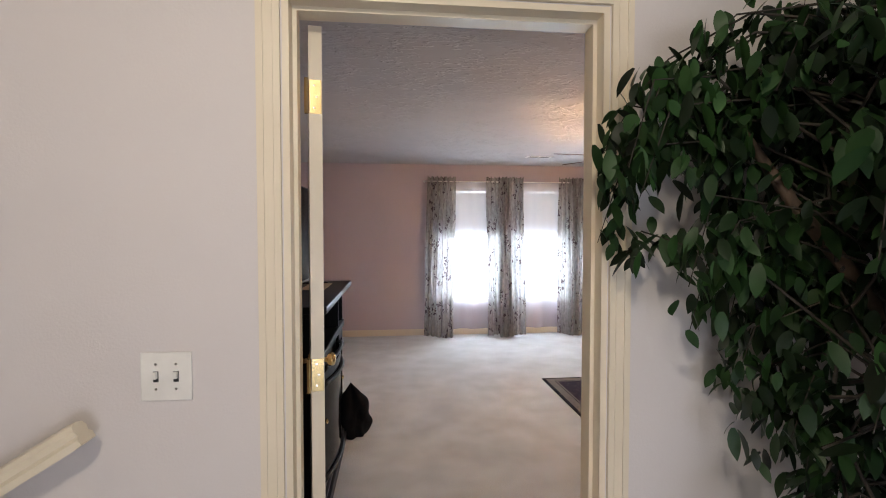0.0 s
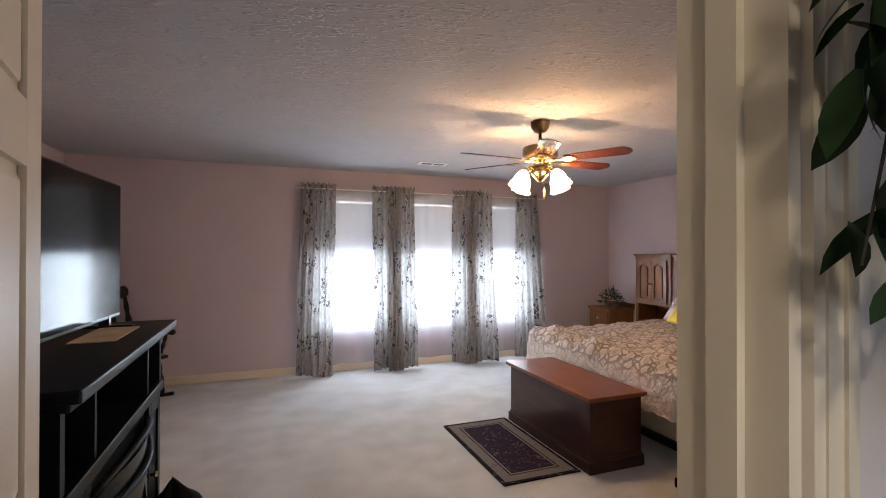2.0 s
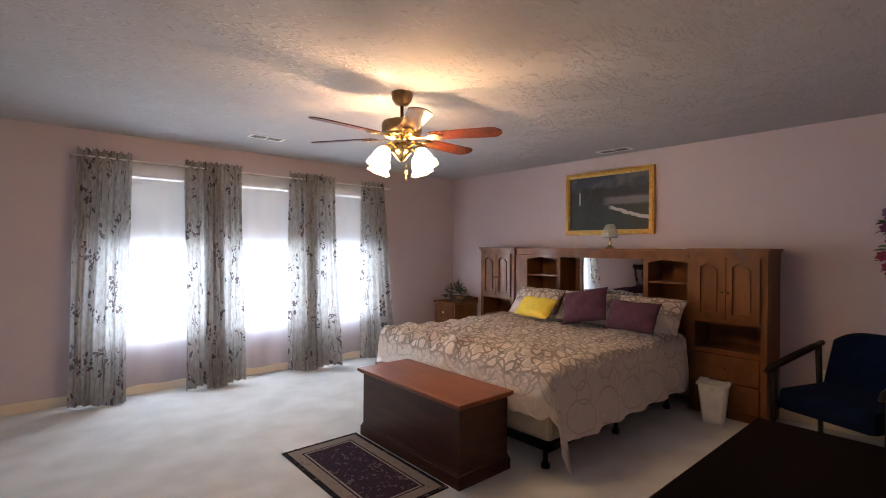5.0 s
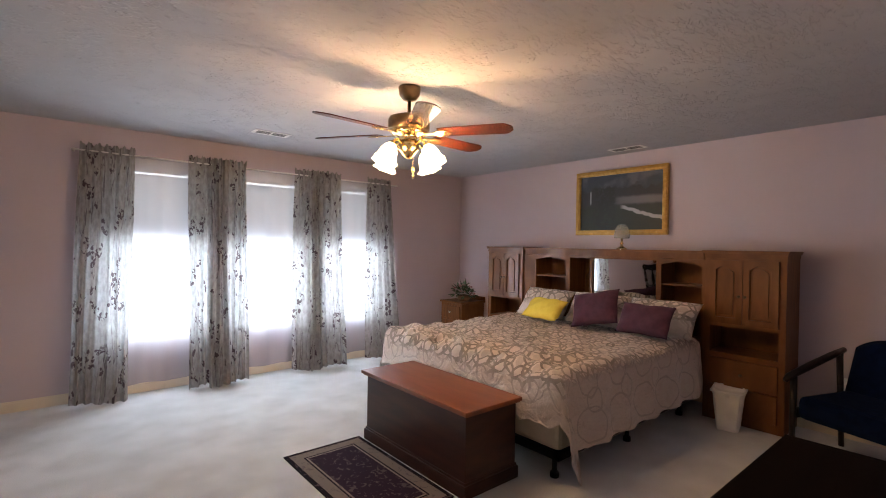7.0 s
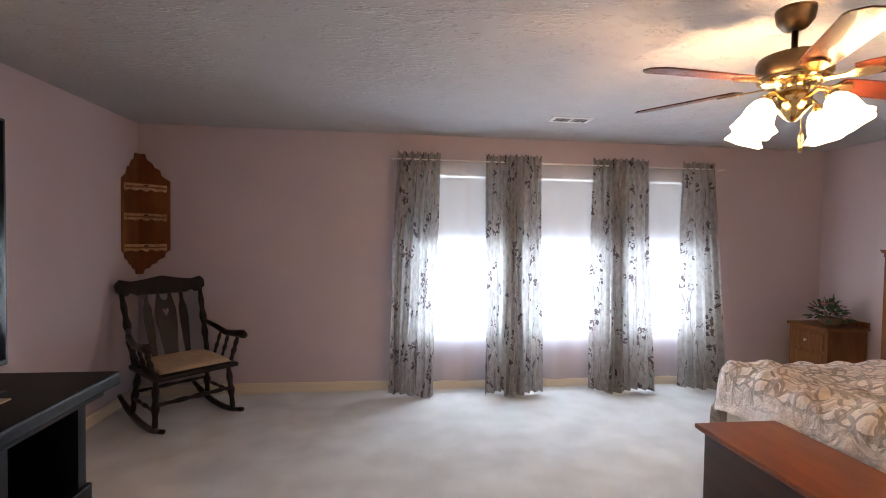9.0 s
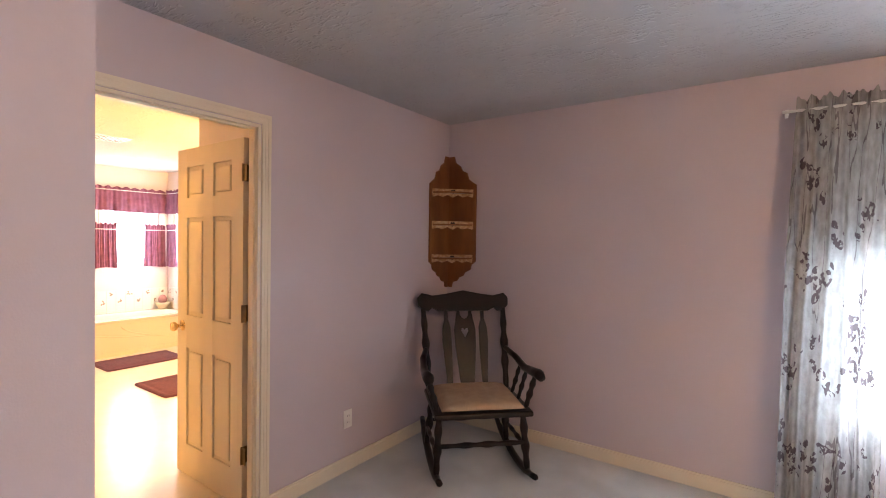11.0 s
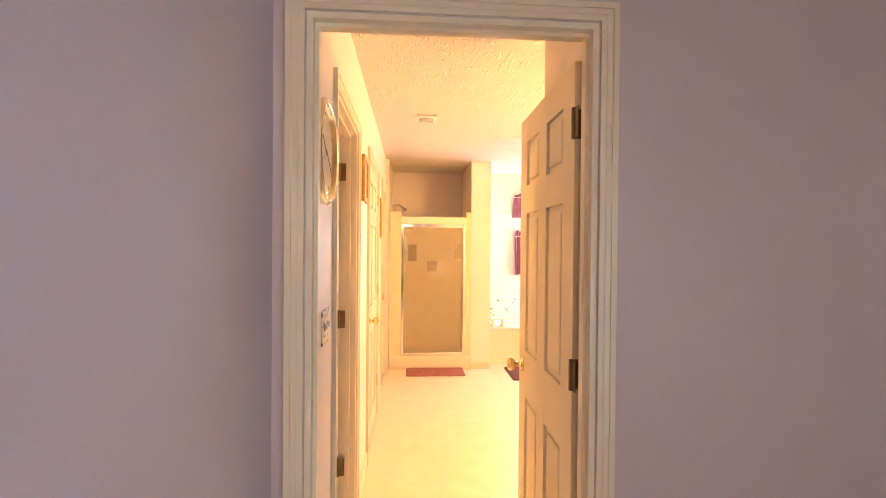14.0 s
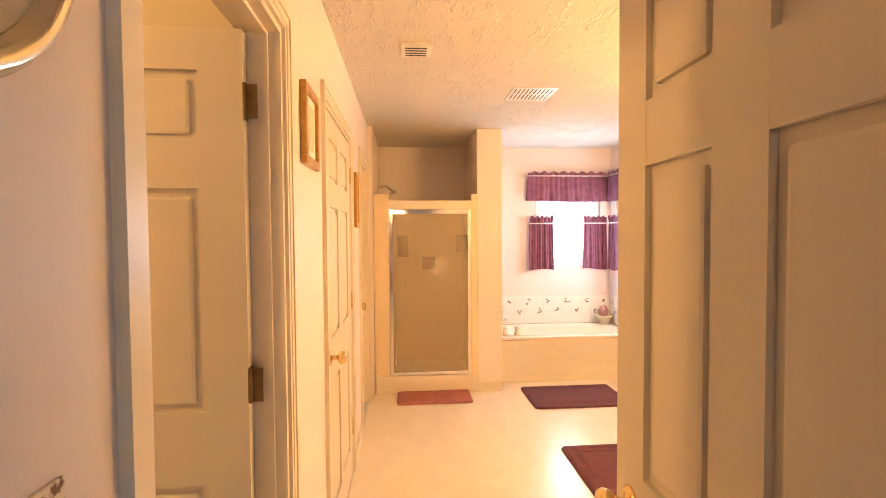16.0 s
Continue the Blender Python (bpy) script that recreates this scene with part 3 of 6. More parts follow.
structure("wall_east", boxes(*wall_rows("y", 5.50, 5.62, 1.46, 6.90, 0, H)), WALL, "mauve painted bedroom wall behind the bed", "wall")
structure("wall_south", boxes(*wall_rows("x", 1.46, 1.52, -0.55, 5.50, 0, H, [DOOR_A])), WALL, "mauve painted bedroom wall with the entry door", "wall")
structure("wall_south_hall", boxes(*wall_rows("x", 1.40, 1.46, -2.6, 3.2, 0, H, [DOOR_A])), HALLWALL, "pale pinkish beige landing wall", "wall")
structure("wall_closet_bump", bump_out(), WALL, "mauve painted closet bump-out wall", "wall")
structure("wall_west", boxes(*wall_rows("y", -1.34, -1.30, 4.07, 6.90, 0, H, [DOOR_B])), WALL, "mauve painted bedroom wall with the bathroom door", "wall")
structure("wall_west_bath", boxes(*wall_rows("y", -1.38, -1.34, 4.24, 7.04, 0, H, [DOOR_B])), BATHWALL, "pale lilac bathroom wall beside its door", "wall")
D1, D2, D3 = (-2.54, -1.825, 0.0, 2.045), (-4.08, -3.20, 0.0, 2.045), (-5.32, -4.66, 0.0, 2.045)
structure("wall_bath_south", boxes(*wall_rows("x", 4.24, 4.35, -5.46, -1.38, 0, H, [D1, D2, D3])), BATHWALL, "pale lilac bathroom wall with three doors", "wall")
structure("wall_bath_west", boxes(*wall_rows("y", -6.57, -6.45, 4.28, 7.16, 0, H, [(6.16, 6.92, 1.10, 2.05)])), BATHWALL, "pale lilac bathroom wall over the tub", "wall")
# Added out of sight: keeps vanity light out of the door's hinge gap.
structure("wall_bath_light_block", boxes((-2.05, -1.38, 5.215, 5.30, 0, H)), BATHWALL, "unseen lilac wall piece added to darken the gap behind the bathroom door", "wall")
structure("wall_bath_north", boxes(*wall_rows("x", 7.04, 7.16, -6.45, -1.34, 0, H, [(-6.30, -5.54, 1.10, 2.05)])), BATHWALL, "pale lilac bathroom wall with a corner window", "wall")
structure("wall_shower", boxes((-6.45, -5.51, 5.35, 5.58, 0, H), (-6.45, -5.46, 4.28, 4.39, 0, H)), BATHWALL, "pale lilac wall between shower and tub", "wall")
structure("wall_closet", boxes((-5.6, -0.54, 1.46, 1.52, 0, H), (-3.0, -2.9, 1.52, 4.24, 0, H), (-4.45, -4.35, 1.52, 4.24, 0, H), (-5.6, -5.5, 1.52, 4.24, 0, H)), DARKROOM, "plain closet walls", "wall")
structure("wall_hall", boxes((-2.7, -2.6, -1.9, 1.40, 0, H), (3.2, 3.3, -1.9, 1.46, 0, H), (-2.6, 3.2, -2.0, -1.9, 0, H)), HALLWALL, "pale pinkish beige landing walls", "wall")


def baseboard(rows):
    bm = bmesh.new()
    for along, c, d, a0, a1 in rows:
        for t, z0, z1 in ((0.014, 0, 0.075), (0.009, 0.075, 0.088)):
            lo, hi = sorted((c, c + d * t))
            if along == "x":
                box(bm, a0, a1, lo, hi, z0, z1)
            else:
                box(bm, lo, hi, a0, a1, z0, z1)
    return bm


structure("baseboard", baseboard([("x", 6.90, -1, -1.286, 5.486), ("y", 5.50, -1, 1.52, 6.886), ("y", -1.30, 1, 5.19, 6.90), ("y", -0.55, 1, 1.52, 4.165), ("x", 1.52, 1, 1.16, 5.486)]), TRIM, "cream painted bedroom baseboard", "baseboard")
structure("baseboard_bath", baseboard([("x", 4.35, 1, -3.14, -2.60), ("x", 4.35, 1, -4.60, -4.14), ("y", -5.51, 1, 5.35, 5.58), ("x", 4.35, 1, -1.75, -1.38)]), TRIM, "cream painted bathroom baseboard", "baseboard")
structure("baseboard_hall", baseboard([("x", 1.40, -1, -2.6, 0.215), ("x", 1.40, -1, 1.145, 3.2)]), TRIM, "cream painted landing baseboard", "baseboard")


def casing(along, face, d, a0, a1, top, w=0.058):
    """Moulded trim round an opening on one wall face; d is the way out of the wall."""
    bm = bmesh.new()

    def bar(p, q, r, s, t0, t1):
        lo, hi = sorted((face + d * t0, face + d * t1))
        if along == "x":
            box(bm, p, q, lo, hi, r, s)
        else:
            box(bm, lo, hi, p, q, r, s)
    for k0, k1, t in ((0.004, 0.020, 0.011), (0.020, w - 0.016, 0.0135), (w - 0.016, w, 0.0175)):
        bar(a0 - k1, a0 - k0, 0, top + k0, 0, t)
        bar(a1 + k0, a1 + k1, 0, top + k0, 0, t)
        bar(a0 - k1, a1 + k1, top + k0, top + k1, 0, t)
    return bm


def jamb(along, c0, c1, a0, a1, top, stop):
    bm = bmesh.new()
    t = 0.016

    def bar(p, q, r, s, lo, hi):
        if along == "x":
            box(bm, p, q, lo, hi, r, s)
        else:
            box(bm, lo, hi, p, q, r, s)
    bar(a0, a0 + t, 0, top, c0, c1)
    bar(a1 - t, a1, 0, top, c0, c1)
    bar(a0 + t, a1 - t, top - t, top, c0, c1)
    s0, s1 = stop
    bar(a0 + t, a0 + t + 0.011, 0, top - t, s0, s1)
    bar(a1 - t - 0.011, a1 - t, 0, top - t, s0, s1)
    bar(a0 + t + 0.011, a1 - t - 0.011, top - t - 0.011, top - t, s0, s1)
    return bm


def trim(name, bm, label):
    return structure(name, bm, TRIM, label, "door trim")


trim("trim_entry_hall", casing("x", 1.40, -1, *DOOR_A[:2], 2.045), "cream moulded casing round the entry door")
trim("trim_entry_bedroom", casing("x", 1.52, 1, *DOOR_A[:2], 2.045), "cream moulded casing inside the bedroom")
trim("trim_entry_jamb", jamb("x", 1.398, 1.522, *DOOR_A[:2], 2.045, (1.44, 1.475)), "cream painted entry door jamb")
trim("trim_bath_bedroom", casing("y", -1.30, 1, *DOOR_B[:2], 2.075, 0.052), "cream moulded casing round the bathroom door")
trim("trim_bath_inside", casing("y", -1.38, -1, *DOOR_B[:2], 2.075, 0.058), "cream moulded casing inside the bathroom")
trim("trim_bath_jamb", jamb("y", -1.382, -1.298, *DOOR_B[:2], 2.075, (-1.355, -1.325)), "cream painted bathroom door jamb")
for k, d in enumerate((D1, D2, D3)):
    trim("trim_bath_door_%d" % (k + 1), casing("x", 4.35, 1, d[0], d[1], 2.045), "cream moulded casing on a bathroom closet door")
    trim("trim_bath_door_jamb_%d" % (k + 1), jamb("x", 4.238, 4.352, d[0], d[1], 2.045, (4.29, 4.32)), "cream painted closet door jamb")


# ---- doors ----
def panel_door(name, w, m, label, hinges=True, metal=None, bridge_leaf=False):
    """A six-panel door, hinged on its local z axis and running along +x; y is its thickness."""
    h, t = 2.02, 0.035
    d = tagged(new(name), label, "door", "", "structure")
    d.matrix_basis = m
    st, mid = 0.115, 0.11
    pw = (w - 2 * st - mid) / 2
    zs = ((0.20, 0.80), (1.00, 1.60), (1.72, 1.91))
    for a, b in ((0, st), (w - st, w), (st + pw, st + pw + mid)):
        part("stile", boxes((a, b, 0, t, 0.01, h)), DOORPAINT, d)
    for z0, z1 in ((0.01, 0.20), (0.80, 1.00), (1.60, 1.72), (1.91, h)):
        for a, b in ((st, st + pw), (st + pw + mid, w - st)):
            part("rail", boxes((a, b, 0.0003, t - 0.0003, z0, z1)), DOORPAINT, d)
    for c in range(2):
        x0 = st + c * (pw + mid)
        for z0, z1 in zs:
            bm = bmesh.new()
            box(bm, x0, x0 + pw, 0.013, t - 0.013, z0, z1)
            box(bm, x0 + 0.022, x0 + pw - 0.022, 0.003, t - 0.003, z0 + 0.022, z1 - 0.022, 0.009)
            part("panel", bm, DOORPAINT, d)
    for s in (-1, 1):
        bm = bmesh.new()
        y = t / 2 + s * t / 2
        mm = Matrix.Translation((w - 0.065, y, 0.93)) @ pose(0, 0, 0, -90 * s)
        lathe(bm, [(0.033, 0), (0.033, 0.004), (0.024, 0.008), (0.011, 0.012), (0.011, 0.032), (0.024, 0.040), (0.029, 0.052), (0.026, 0.064), (0.012, 0.070), (0.0001, 0.071)], 18, mm)
        part("knob", bm, BRASS, d, "polished brass door knob", True)
    if hinges:
        for z in (0.30, 1.07, 1.83):
            bm = bmesh.new()
            box(bm, -0.002, 0.0, 0.002, t - 0.002, z - 0.045, z + 0.045)
            lathe(bm, [(0.006, z - 0.047), (0.0065, z - 0.02), (0.006, z - 0.018), (0.0065, z + 0.02), (0.006, z + 0.047)], 10, Matrix.Translation((-0.006, t + 0.006, 0)))
            if bridge_leaf:
                box(bm, -0.038, -0.006, t + 0.001, t + 0.004, z - 0.045, z + 0.045, 0)
            hg = part("hinge", bm, metal or BRASS, d, "dull bronze butt hinge" if metal else "brass butt hinge")
            for dz in (-0.03, 0.0, 0.03):
                part("screw", lathe(bmesh.new(), [(0.0035, 0), (0.0035, 0.001), (0.0001, 0.0014)], 8, Matrix.Translation((-0.002, t * 0.42 + abs(dz) * 0.2, z + dz)) @ pose(0, 0, 0, 0, -90)), metal or CHROME, hg)
    return d


panel_door("door_entry", 0.755, pose(0.336, 1.534, 0, 0, 0, 100.3), "cream six-panel entry door standing open into the bedroom")
panel_door("door_bath", 0.735, pose(-1.422, 5.163, 0, 0, 0, 179.0), "cream six-panel bathroom door standing wide open", metal=OLDBRASS, bridge_leaf=True)
panel_door("door_closet_open", 0.69, pose(-2.520, 4.262, 0, 0, 0, -88), "cream six-panel closet door standing open into the closet", metal=OLDBRASS, bridge_leaf=True)
panel_door("door_linen", 0.844, pose(-4.062, 4.315, 0, 0, 0, 0), "cream six-panel linen closet door, closed")
panel_door("door_far", 0.625, pose(-5.302, 4.278, 0, 0, 0, 0), "cream six-panel door, closed, beside the shower", hinges=False)


# ---- bedroom window ----
def window_unit(name, m, w, h, label, rail=True):
    """A double-hung window seen from inside; local x along the wall, z up, y into the wall."""
    d = tagged(new(name), label, "window", "", "structure")
    d.matrix_basis = m
    f = 0.045
    part("window_frame", boxes((0, f, 0.02, 0.10, 0, h), (w - f, w, 0.02, 0.10, 0, h), (f, w - f, 0.02, 0.10, 0, f), (f, w - f, 0.02, 0.10, h - f, h)), VINYLFRAME, d)
    z = h * 0.60
    part("sash", boxes((f, w - f, 0.035, 0.06, z - 0.02, z + 0.02), (f, f + 0.03, 0.035, 0.06, f, z - 0.02), (w - f - 0.03, w - f, 0.035, 0.06, f, z - 0.02), (f + 0.03, w - f - 0.03, 0.035, 0.06, f, f + 0.03)), VINYLFRAME, d)
    for z0, z1, y in ((f, z, 0.047), (z, h - f, 0.075)):
        p = part("pane", boxes((f, w - f, y, y + 0.004, z0, z1)), PANE, d)
        p.visible_shadow = False
    return d


for k, x0 in enumerate((1.125, 2.145, 3.165)):
    window_unit("window_%d" % (k + 1), pose(x0, 6.90, 0.47), 0.99, 1.64, "white double-hung bedroom window with bright daylight")
structure_trim = boxes((1.06, 1.118, 6.884, 6.90, 0.46, 2.18), (4.162, 4.22, 6.884, 6.90, 0.46, 2.18), (1.118, 4.162, 6.884, 6.90, 2.122, 2.18))
structure("trim_window", structure_trim, VINYLFRAME, "white casing round the window", "window trim")
for x0 in (1.14, 2.16, 3.18):
    s = thing("roller_shade", pose(x0, 6.895, 1.43), "pale grey cloth window shade pulled halfway down", "shade", "shades in the window")

    def pleat(u, v):
        return Vector((u * 0.96, 0.010 + 0.0035 * math.sin(v * math.pi * 2 * 22), v * 0.605))
    part("cloth", sheet(bmesh.new(), pleat, 2, 88), SHADE, s)
    part("bottom_bar", boxes((0, 0.96, 0.002, 0.018, -0.014, 0.0), bevel=0.003), VINYLFRAME, s)
    part("head_rail", boxes((0, 0.96, 0.0, 0.022, 0.605, 0.615), bevel=0.002), VINYLFRAME, s)

_bd = tagged(part("backdrop", boxes((-2.5, 8.5, 10.0, 10.05, -2, 7)), OUTSIDE), "bright hazy daylight outside the bedroom windows", "backdrop", "", "structure")
_bd2 = tagged(part("backdrop_bath", boxes((-9.0, -8.95, 4.0, 9.0, -1, 5), (-9.0, -3.2, 9.0, 9.05, -1, 5)), OUTSIDE), "bright hazy daylight outside the bathroom windows", "backdrop", "", "structure")

ROD = thing("curtain_rod", pose(0.94, 6.79, 2.19), "thin white curtain rod over the window", "curtain rod")
part("rod", tube(bmesh.new(), [(0, 0, 0), (3.34, 0, 0)], 0.008, 8), WHITE, ROD, "", True)
for bx in (0.02, 1.12, 2.22, 3.32):
    part("bracket", boxes((bx - 0.008, bx + 0.008, -0.004, 0.108, -0.01, 0.01)), WHITE, ROD)


def curtain(x0, x1, b0, b1, folds, seed, label, out=0.0):
    rnd = random.Random(seed)
    ph, am = rnd.random() * 6, 0.030
    c = thing("curtain", pose((x0 + x1) / 2, 6.785 - out, 0.015), label, "curtain", "floral curtains at the window")
    cx = (x0 + x1) / 2
    wob = rnd.uniform(-1, 1)
    head = 2.175 / 2.235

    def fn(u, v):
        top, bot = x0 + (x1 - x0) * u, b0 + (b1 - b0) * u
        k = (1 - v) ** 0.8
        x = bot * (1 - v) + top * v + 0.012 * math.sin(9 * u + 5 * v + ph) * k
        a = am * (0.40 + 0.60 * k)
        y = a * math.sin(2 * math.pi * folds * u + ph + 0.6 * math.sin(3 * v + ph)) + 0.35 * a * math.sin(2 * math.pi * folds * 2.3 * u + wob * 4 + v)
        y -= 0.10 * (1 - v) ** 1.4
        z = 2.235 * v + (0.02 * math.sin(5 * u + ph) if v < 0.01 else 0)
        pinch = math.exp(-((v - head) / 0.010) ** 2)
        y *= 1 - 0.75 * pinch
        if v > head:
            q = (v - head) / (1 - head)
            y += 0.014 * q * math.sin(2 * math.pi * folds * 1.9 * u + ph * 2)
            z += 0.012 * q * math.sin(2 * math.pi * folds * 1.3 * u + ph) + 0.007 * q * math.sin(2 * math.pi * folds * 3.1 * u)
        return Vector((x - cx, y, z))
    wide = (x1 - x0) * 1.9
    part("cloth", sheet(bmesh.new(), fn, 72, 76, lambda u, v: (u * wide + seed * 1.37, v * 2.2)), CURTAIN, c)
    return c


curtain(1.00, 1.40, 0.93, 1.36, 5, 1, "sheer taupe curtain with dark sprigs, gathered by the window edge")
_two = "sheer taupe curtain with dark sprigs, overlapping another between two windows"
curtain(1.83, 2.19, 1.84, 2.20, 5, 2, _two)
curtain(2.03, 2.36, 2.02, 2.38, 5, 5, _two, 0.035)
curtain(2.90, 3.22, 2.85, 3.24, 5, 3, _two)
curtain(3.07, 3.44, 3.06, 3.48, 5, 6, _two, 0.035)
curtain(3.83, 4.17, 3.77, 4.34, 5, 4, "sheer taupe curtain with dark sprigs, gathered by the window edge")


def sheer(x0, x1, seed):
    c = thing("sheer_curtain", pose((x0 + x1) / 2, 6.846, 0.09), "thin white sheer hanging straight over the window", "curtain", "white sheers at the window")
    w = x1 - x0

    def fn(u, v):
        y = 0.010 * math.sin(2 * math.pi * 3.3 * u + seed + 0.7 * math.sin(9 * u)) * (0.4 + 0.6 * (1 - v)) + 0.002 * math.sin(2 * math.pi * 8 * u + 2 * seed + v)
        return Vector(((u - 0.5) * w, y, 2.10 * v + (0.006 * math.sin(17 * u + seed) if v < 0.01 else 0)))
    part("cloth", sheet(bmesh.new(), fn, 120, 10), SHEER, c)


for k, (x0, x1) in enumerate(((1.06, 2.06), (2.08, 3.10), (3.12, 4.20))):
    sheer(x0, x1, k * 1.9)


# ---- ceiling fan ----
def ceiling_fan():
    fan = thing("ceiling_fan", pose(2.575, 4.19, H), "brass ceiling fan with six red-brown blades and lit tulip shades", "ceiling fan")
    part("canopy", lathe(bmesh.new(), [(0.072, 0), (0.072, -0.016), (0.066, -0.05), (0.044, -0.08), (0.020, -0.09)], 24), OLDBRASS, fan, "dark bronze ceiling canopy", True)
    part("downrod", lathe(bmesh.new(), [(0.012, -0.085), (0.012, -0.17), (0.026, -0.172), (0.034, -0.185)], 14), OLDBRASS, fan, "", True)
    part("motor", lathe(bmesh.new(), [(0.03, -0.175), (0.08, -0.182), (0.126, -0.198), (0.134, -0.215), (0.134, -0.275), (0.122, -0.283)], 32), OLDBRASS, fan, "antique brass motor housing", True)
    part("motor_band", lathe(bmesh.new(), [(0.122, -0.283), (0.128, -0.289), (0.104, -0.308), (0.060, -0.314), (0.052, -0.345), (0.066, -0.355), (0.066, -0.40), (0.05, -0.42), (0.03, -0.445), (0.012, -0.46), (0.0001, -0.463)], 28), BRASS, fan, "polished brass switch housing", True)
    for k in range(6):
        a = radians(3.5 + 60 * k)
        r = Matrix.Rotation(a, 4, "Z")
        bm = bmesh.new()
        pts = [(0.20, -0.050), (0.24, -0.058), (0.615, -0.070), (0.640, -0.060), (0.668, -0.028), (0.672, -0.018), (0.672, 0.018), (0.668, 0.028), (0.640, 0.060), (0.615, 0.070), (0.24, 0.058), (0.20, 0.050)]
        tilt = Matrix.Translation((0, 0, -0.300)) @ r @ Matrix.Rotation(radians(-11), 4, "X") @ Matrix.Rotation(radians(90), 4, "X")
        plate(bm, pts, 0.006, tilt)
        b = part("blade", bm, BLADE, fan)
        bm = bmesh.new()
        arm = Matrix.Translation((0, 0, -0.304)) @ r @ Matrix.Rotation(radians(-11), 4, "X") @ Matrix.Rotation(radians(90), 4, "X")
        plate(bm, [(0.10, -0.014), (0.17, -0.012), (0.20, -0.034), (0.25, -0.040), (0.275, -0.018), (0.29, 0), (0.275, 0.018), (0.25, 0.040), (0.20, 0.034), (0.17, 0.012), (0.10, 0.014)], -0.006, arm)
        part("bracket", bm, BRASS, b, "brass blade bracket")
    for k in range(4):
        a = radians(12 + 90 * k)
        d = Vector((math.cos(a), math.sin(a), 0))
        bm = bmesh.new()
        tube(bm, [d * 0.05 + Vector((0, 0, -0.375)), d * 0.10 + Vector((0, 0, -0.350)), d * 0.138 + Vector((0, 0, -0.368)), d * 0.148 + Vector((0, 0, -0.385))], 0.009, 8)
        lathe(bm, [(0.010, 0.01), (0.024, 0.0), (0.026, -0.018)], 14, Matrix.Translation(d * 0.148 + Vector((0, 0, -0.382))) @ Matrix.Rotation(a, 4, "Z") @ Matrix.Rotation(radians(-28), 4, "Y"))
        arm = part("lamp_arm", bm, BRASS, fan, "curved brass lamp arm", True)
        mm = Matrix.Translation(d * 0.155 + Vector((0, 0, -0.395))) @ Matrix.Rotation(a, 4, "Z") @ Matrix.Rotation(radians(-28), 4, "Y")
        bm = bmesh.new()
        prof = [(0.024, 0.0), (0.040, -0.018), (0.054, -0.05), (0.058, -0.08), (0.062, -0.105), (0.078, -0.130)]
        lathe(bm, prof + [(0.075, -0.130), (0.057, -0.10), (0.051, -0.05), (0.021, -0.004)], 30, mm, lambda t, z: 1 + (0.09 * math.cos(6 * t) if z < -0.12 else 0))
        part("shade", bm, BULB, arm, "glowing frosted glass tulip shade", True)
        spot = Vector((2.575, 4.19, H)) + d * 0.272 + Vector((0, 0, -0.455))
        lamp("fan_light", "POINT", 28.0, FANGLOW, Matrix.Translation(spot), 0.03)
    bm = bmesh.new()
    tube(bm, [(0.02, -0.02, -0.45), (0.022, -0.022, -0.51)], 0.0018, 6)
    lathe(bm, [(0.003, -0.505), (0.009, -0.52), (0.010, -0.54), (0.005, -0.555), (0.009, -0.57), (0.006, -0.59), (0.0001, -0.592)], 10, Matrix.Translation((0.022, -0.022, 0)))
    part("pull_chain", bm, BRASS, fan, "brass pull chain with wooden fob", True)


ceiling_fan()


def ceiling_vent(x, y, rz, lx, ly, label, slats=3, half=0.0012):
    v = thing("ceiling_vent", pose(x, y, H, 0, 0, rz), label, "vent", "ceiling vents")
    part("backing", boxes((-lx / 2 + 0.012, lx / 2 - 0.012, -ly / 2 + 0.012, ly / 2 - 0.012, -0.0035, -0.0005)), VENTDARK, v)
    part("frame", boxes((-lx / 2, lx / 2, -ly / 2, -ly / 2 + 0.022, -0.005, 0), (-lx / 2, lx / 2, ly / 2 - 0.022, ly / 2, -0.005, 0), (-lx / 2, -lx / 2 + 0.03, -ly / 2 + 0.022, ly / 2 - 0.022, -0.005, 0), (lx / 2 - 0.03, lx / 2, -ly / 2 + 0.022, ly / 2 - 0.022, -0.005, 0), (-0.008, 0.008, -ly / 2 + 0.022, ly / 2 - 0.022, -0.0045, 0), bevel=0.001), WHITE, v)
    for k in range(slats):
        y0 = -ly / 2 + 0.026 + (ly - 0.052) * (k + 0.5) / slats
        bm = bmesh.new()
        box(bm, -lx / 2 + 0.03, lx / 2 - 0.03, -half, half, -0.0006, 0.0006, 0, Matrix.Translation((0, y0, -0.0042)) @ Matrix.Rotation(radians(0 if half < 0.005 else 4), 4, "X"))
        part("slat", bm, WHITE, v)


ceiling_vent(2.38, 6.10, 0, 0.33, 0.15, "white louvred register in the bedroom ceiling")
ceiling_vent(5.27, 4.16, 90, 0.36, 0.15, "white louvred register over the headboard")


# ---- bed ----
def soft_box(bm, x0, x1, y0, y1, z0, z1, r):
    return box(bm, x0, x1, y0, y1, z0, z1, r)


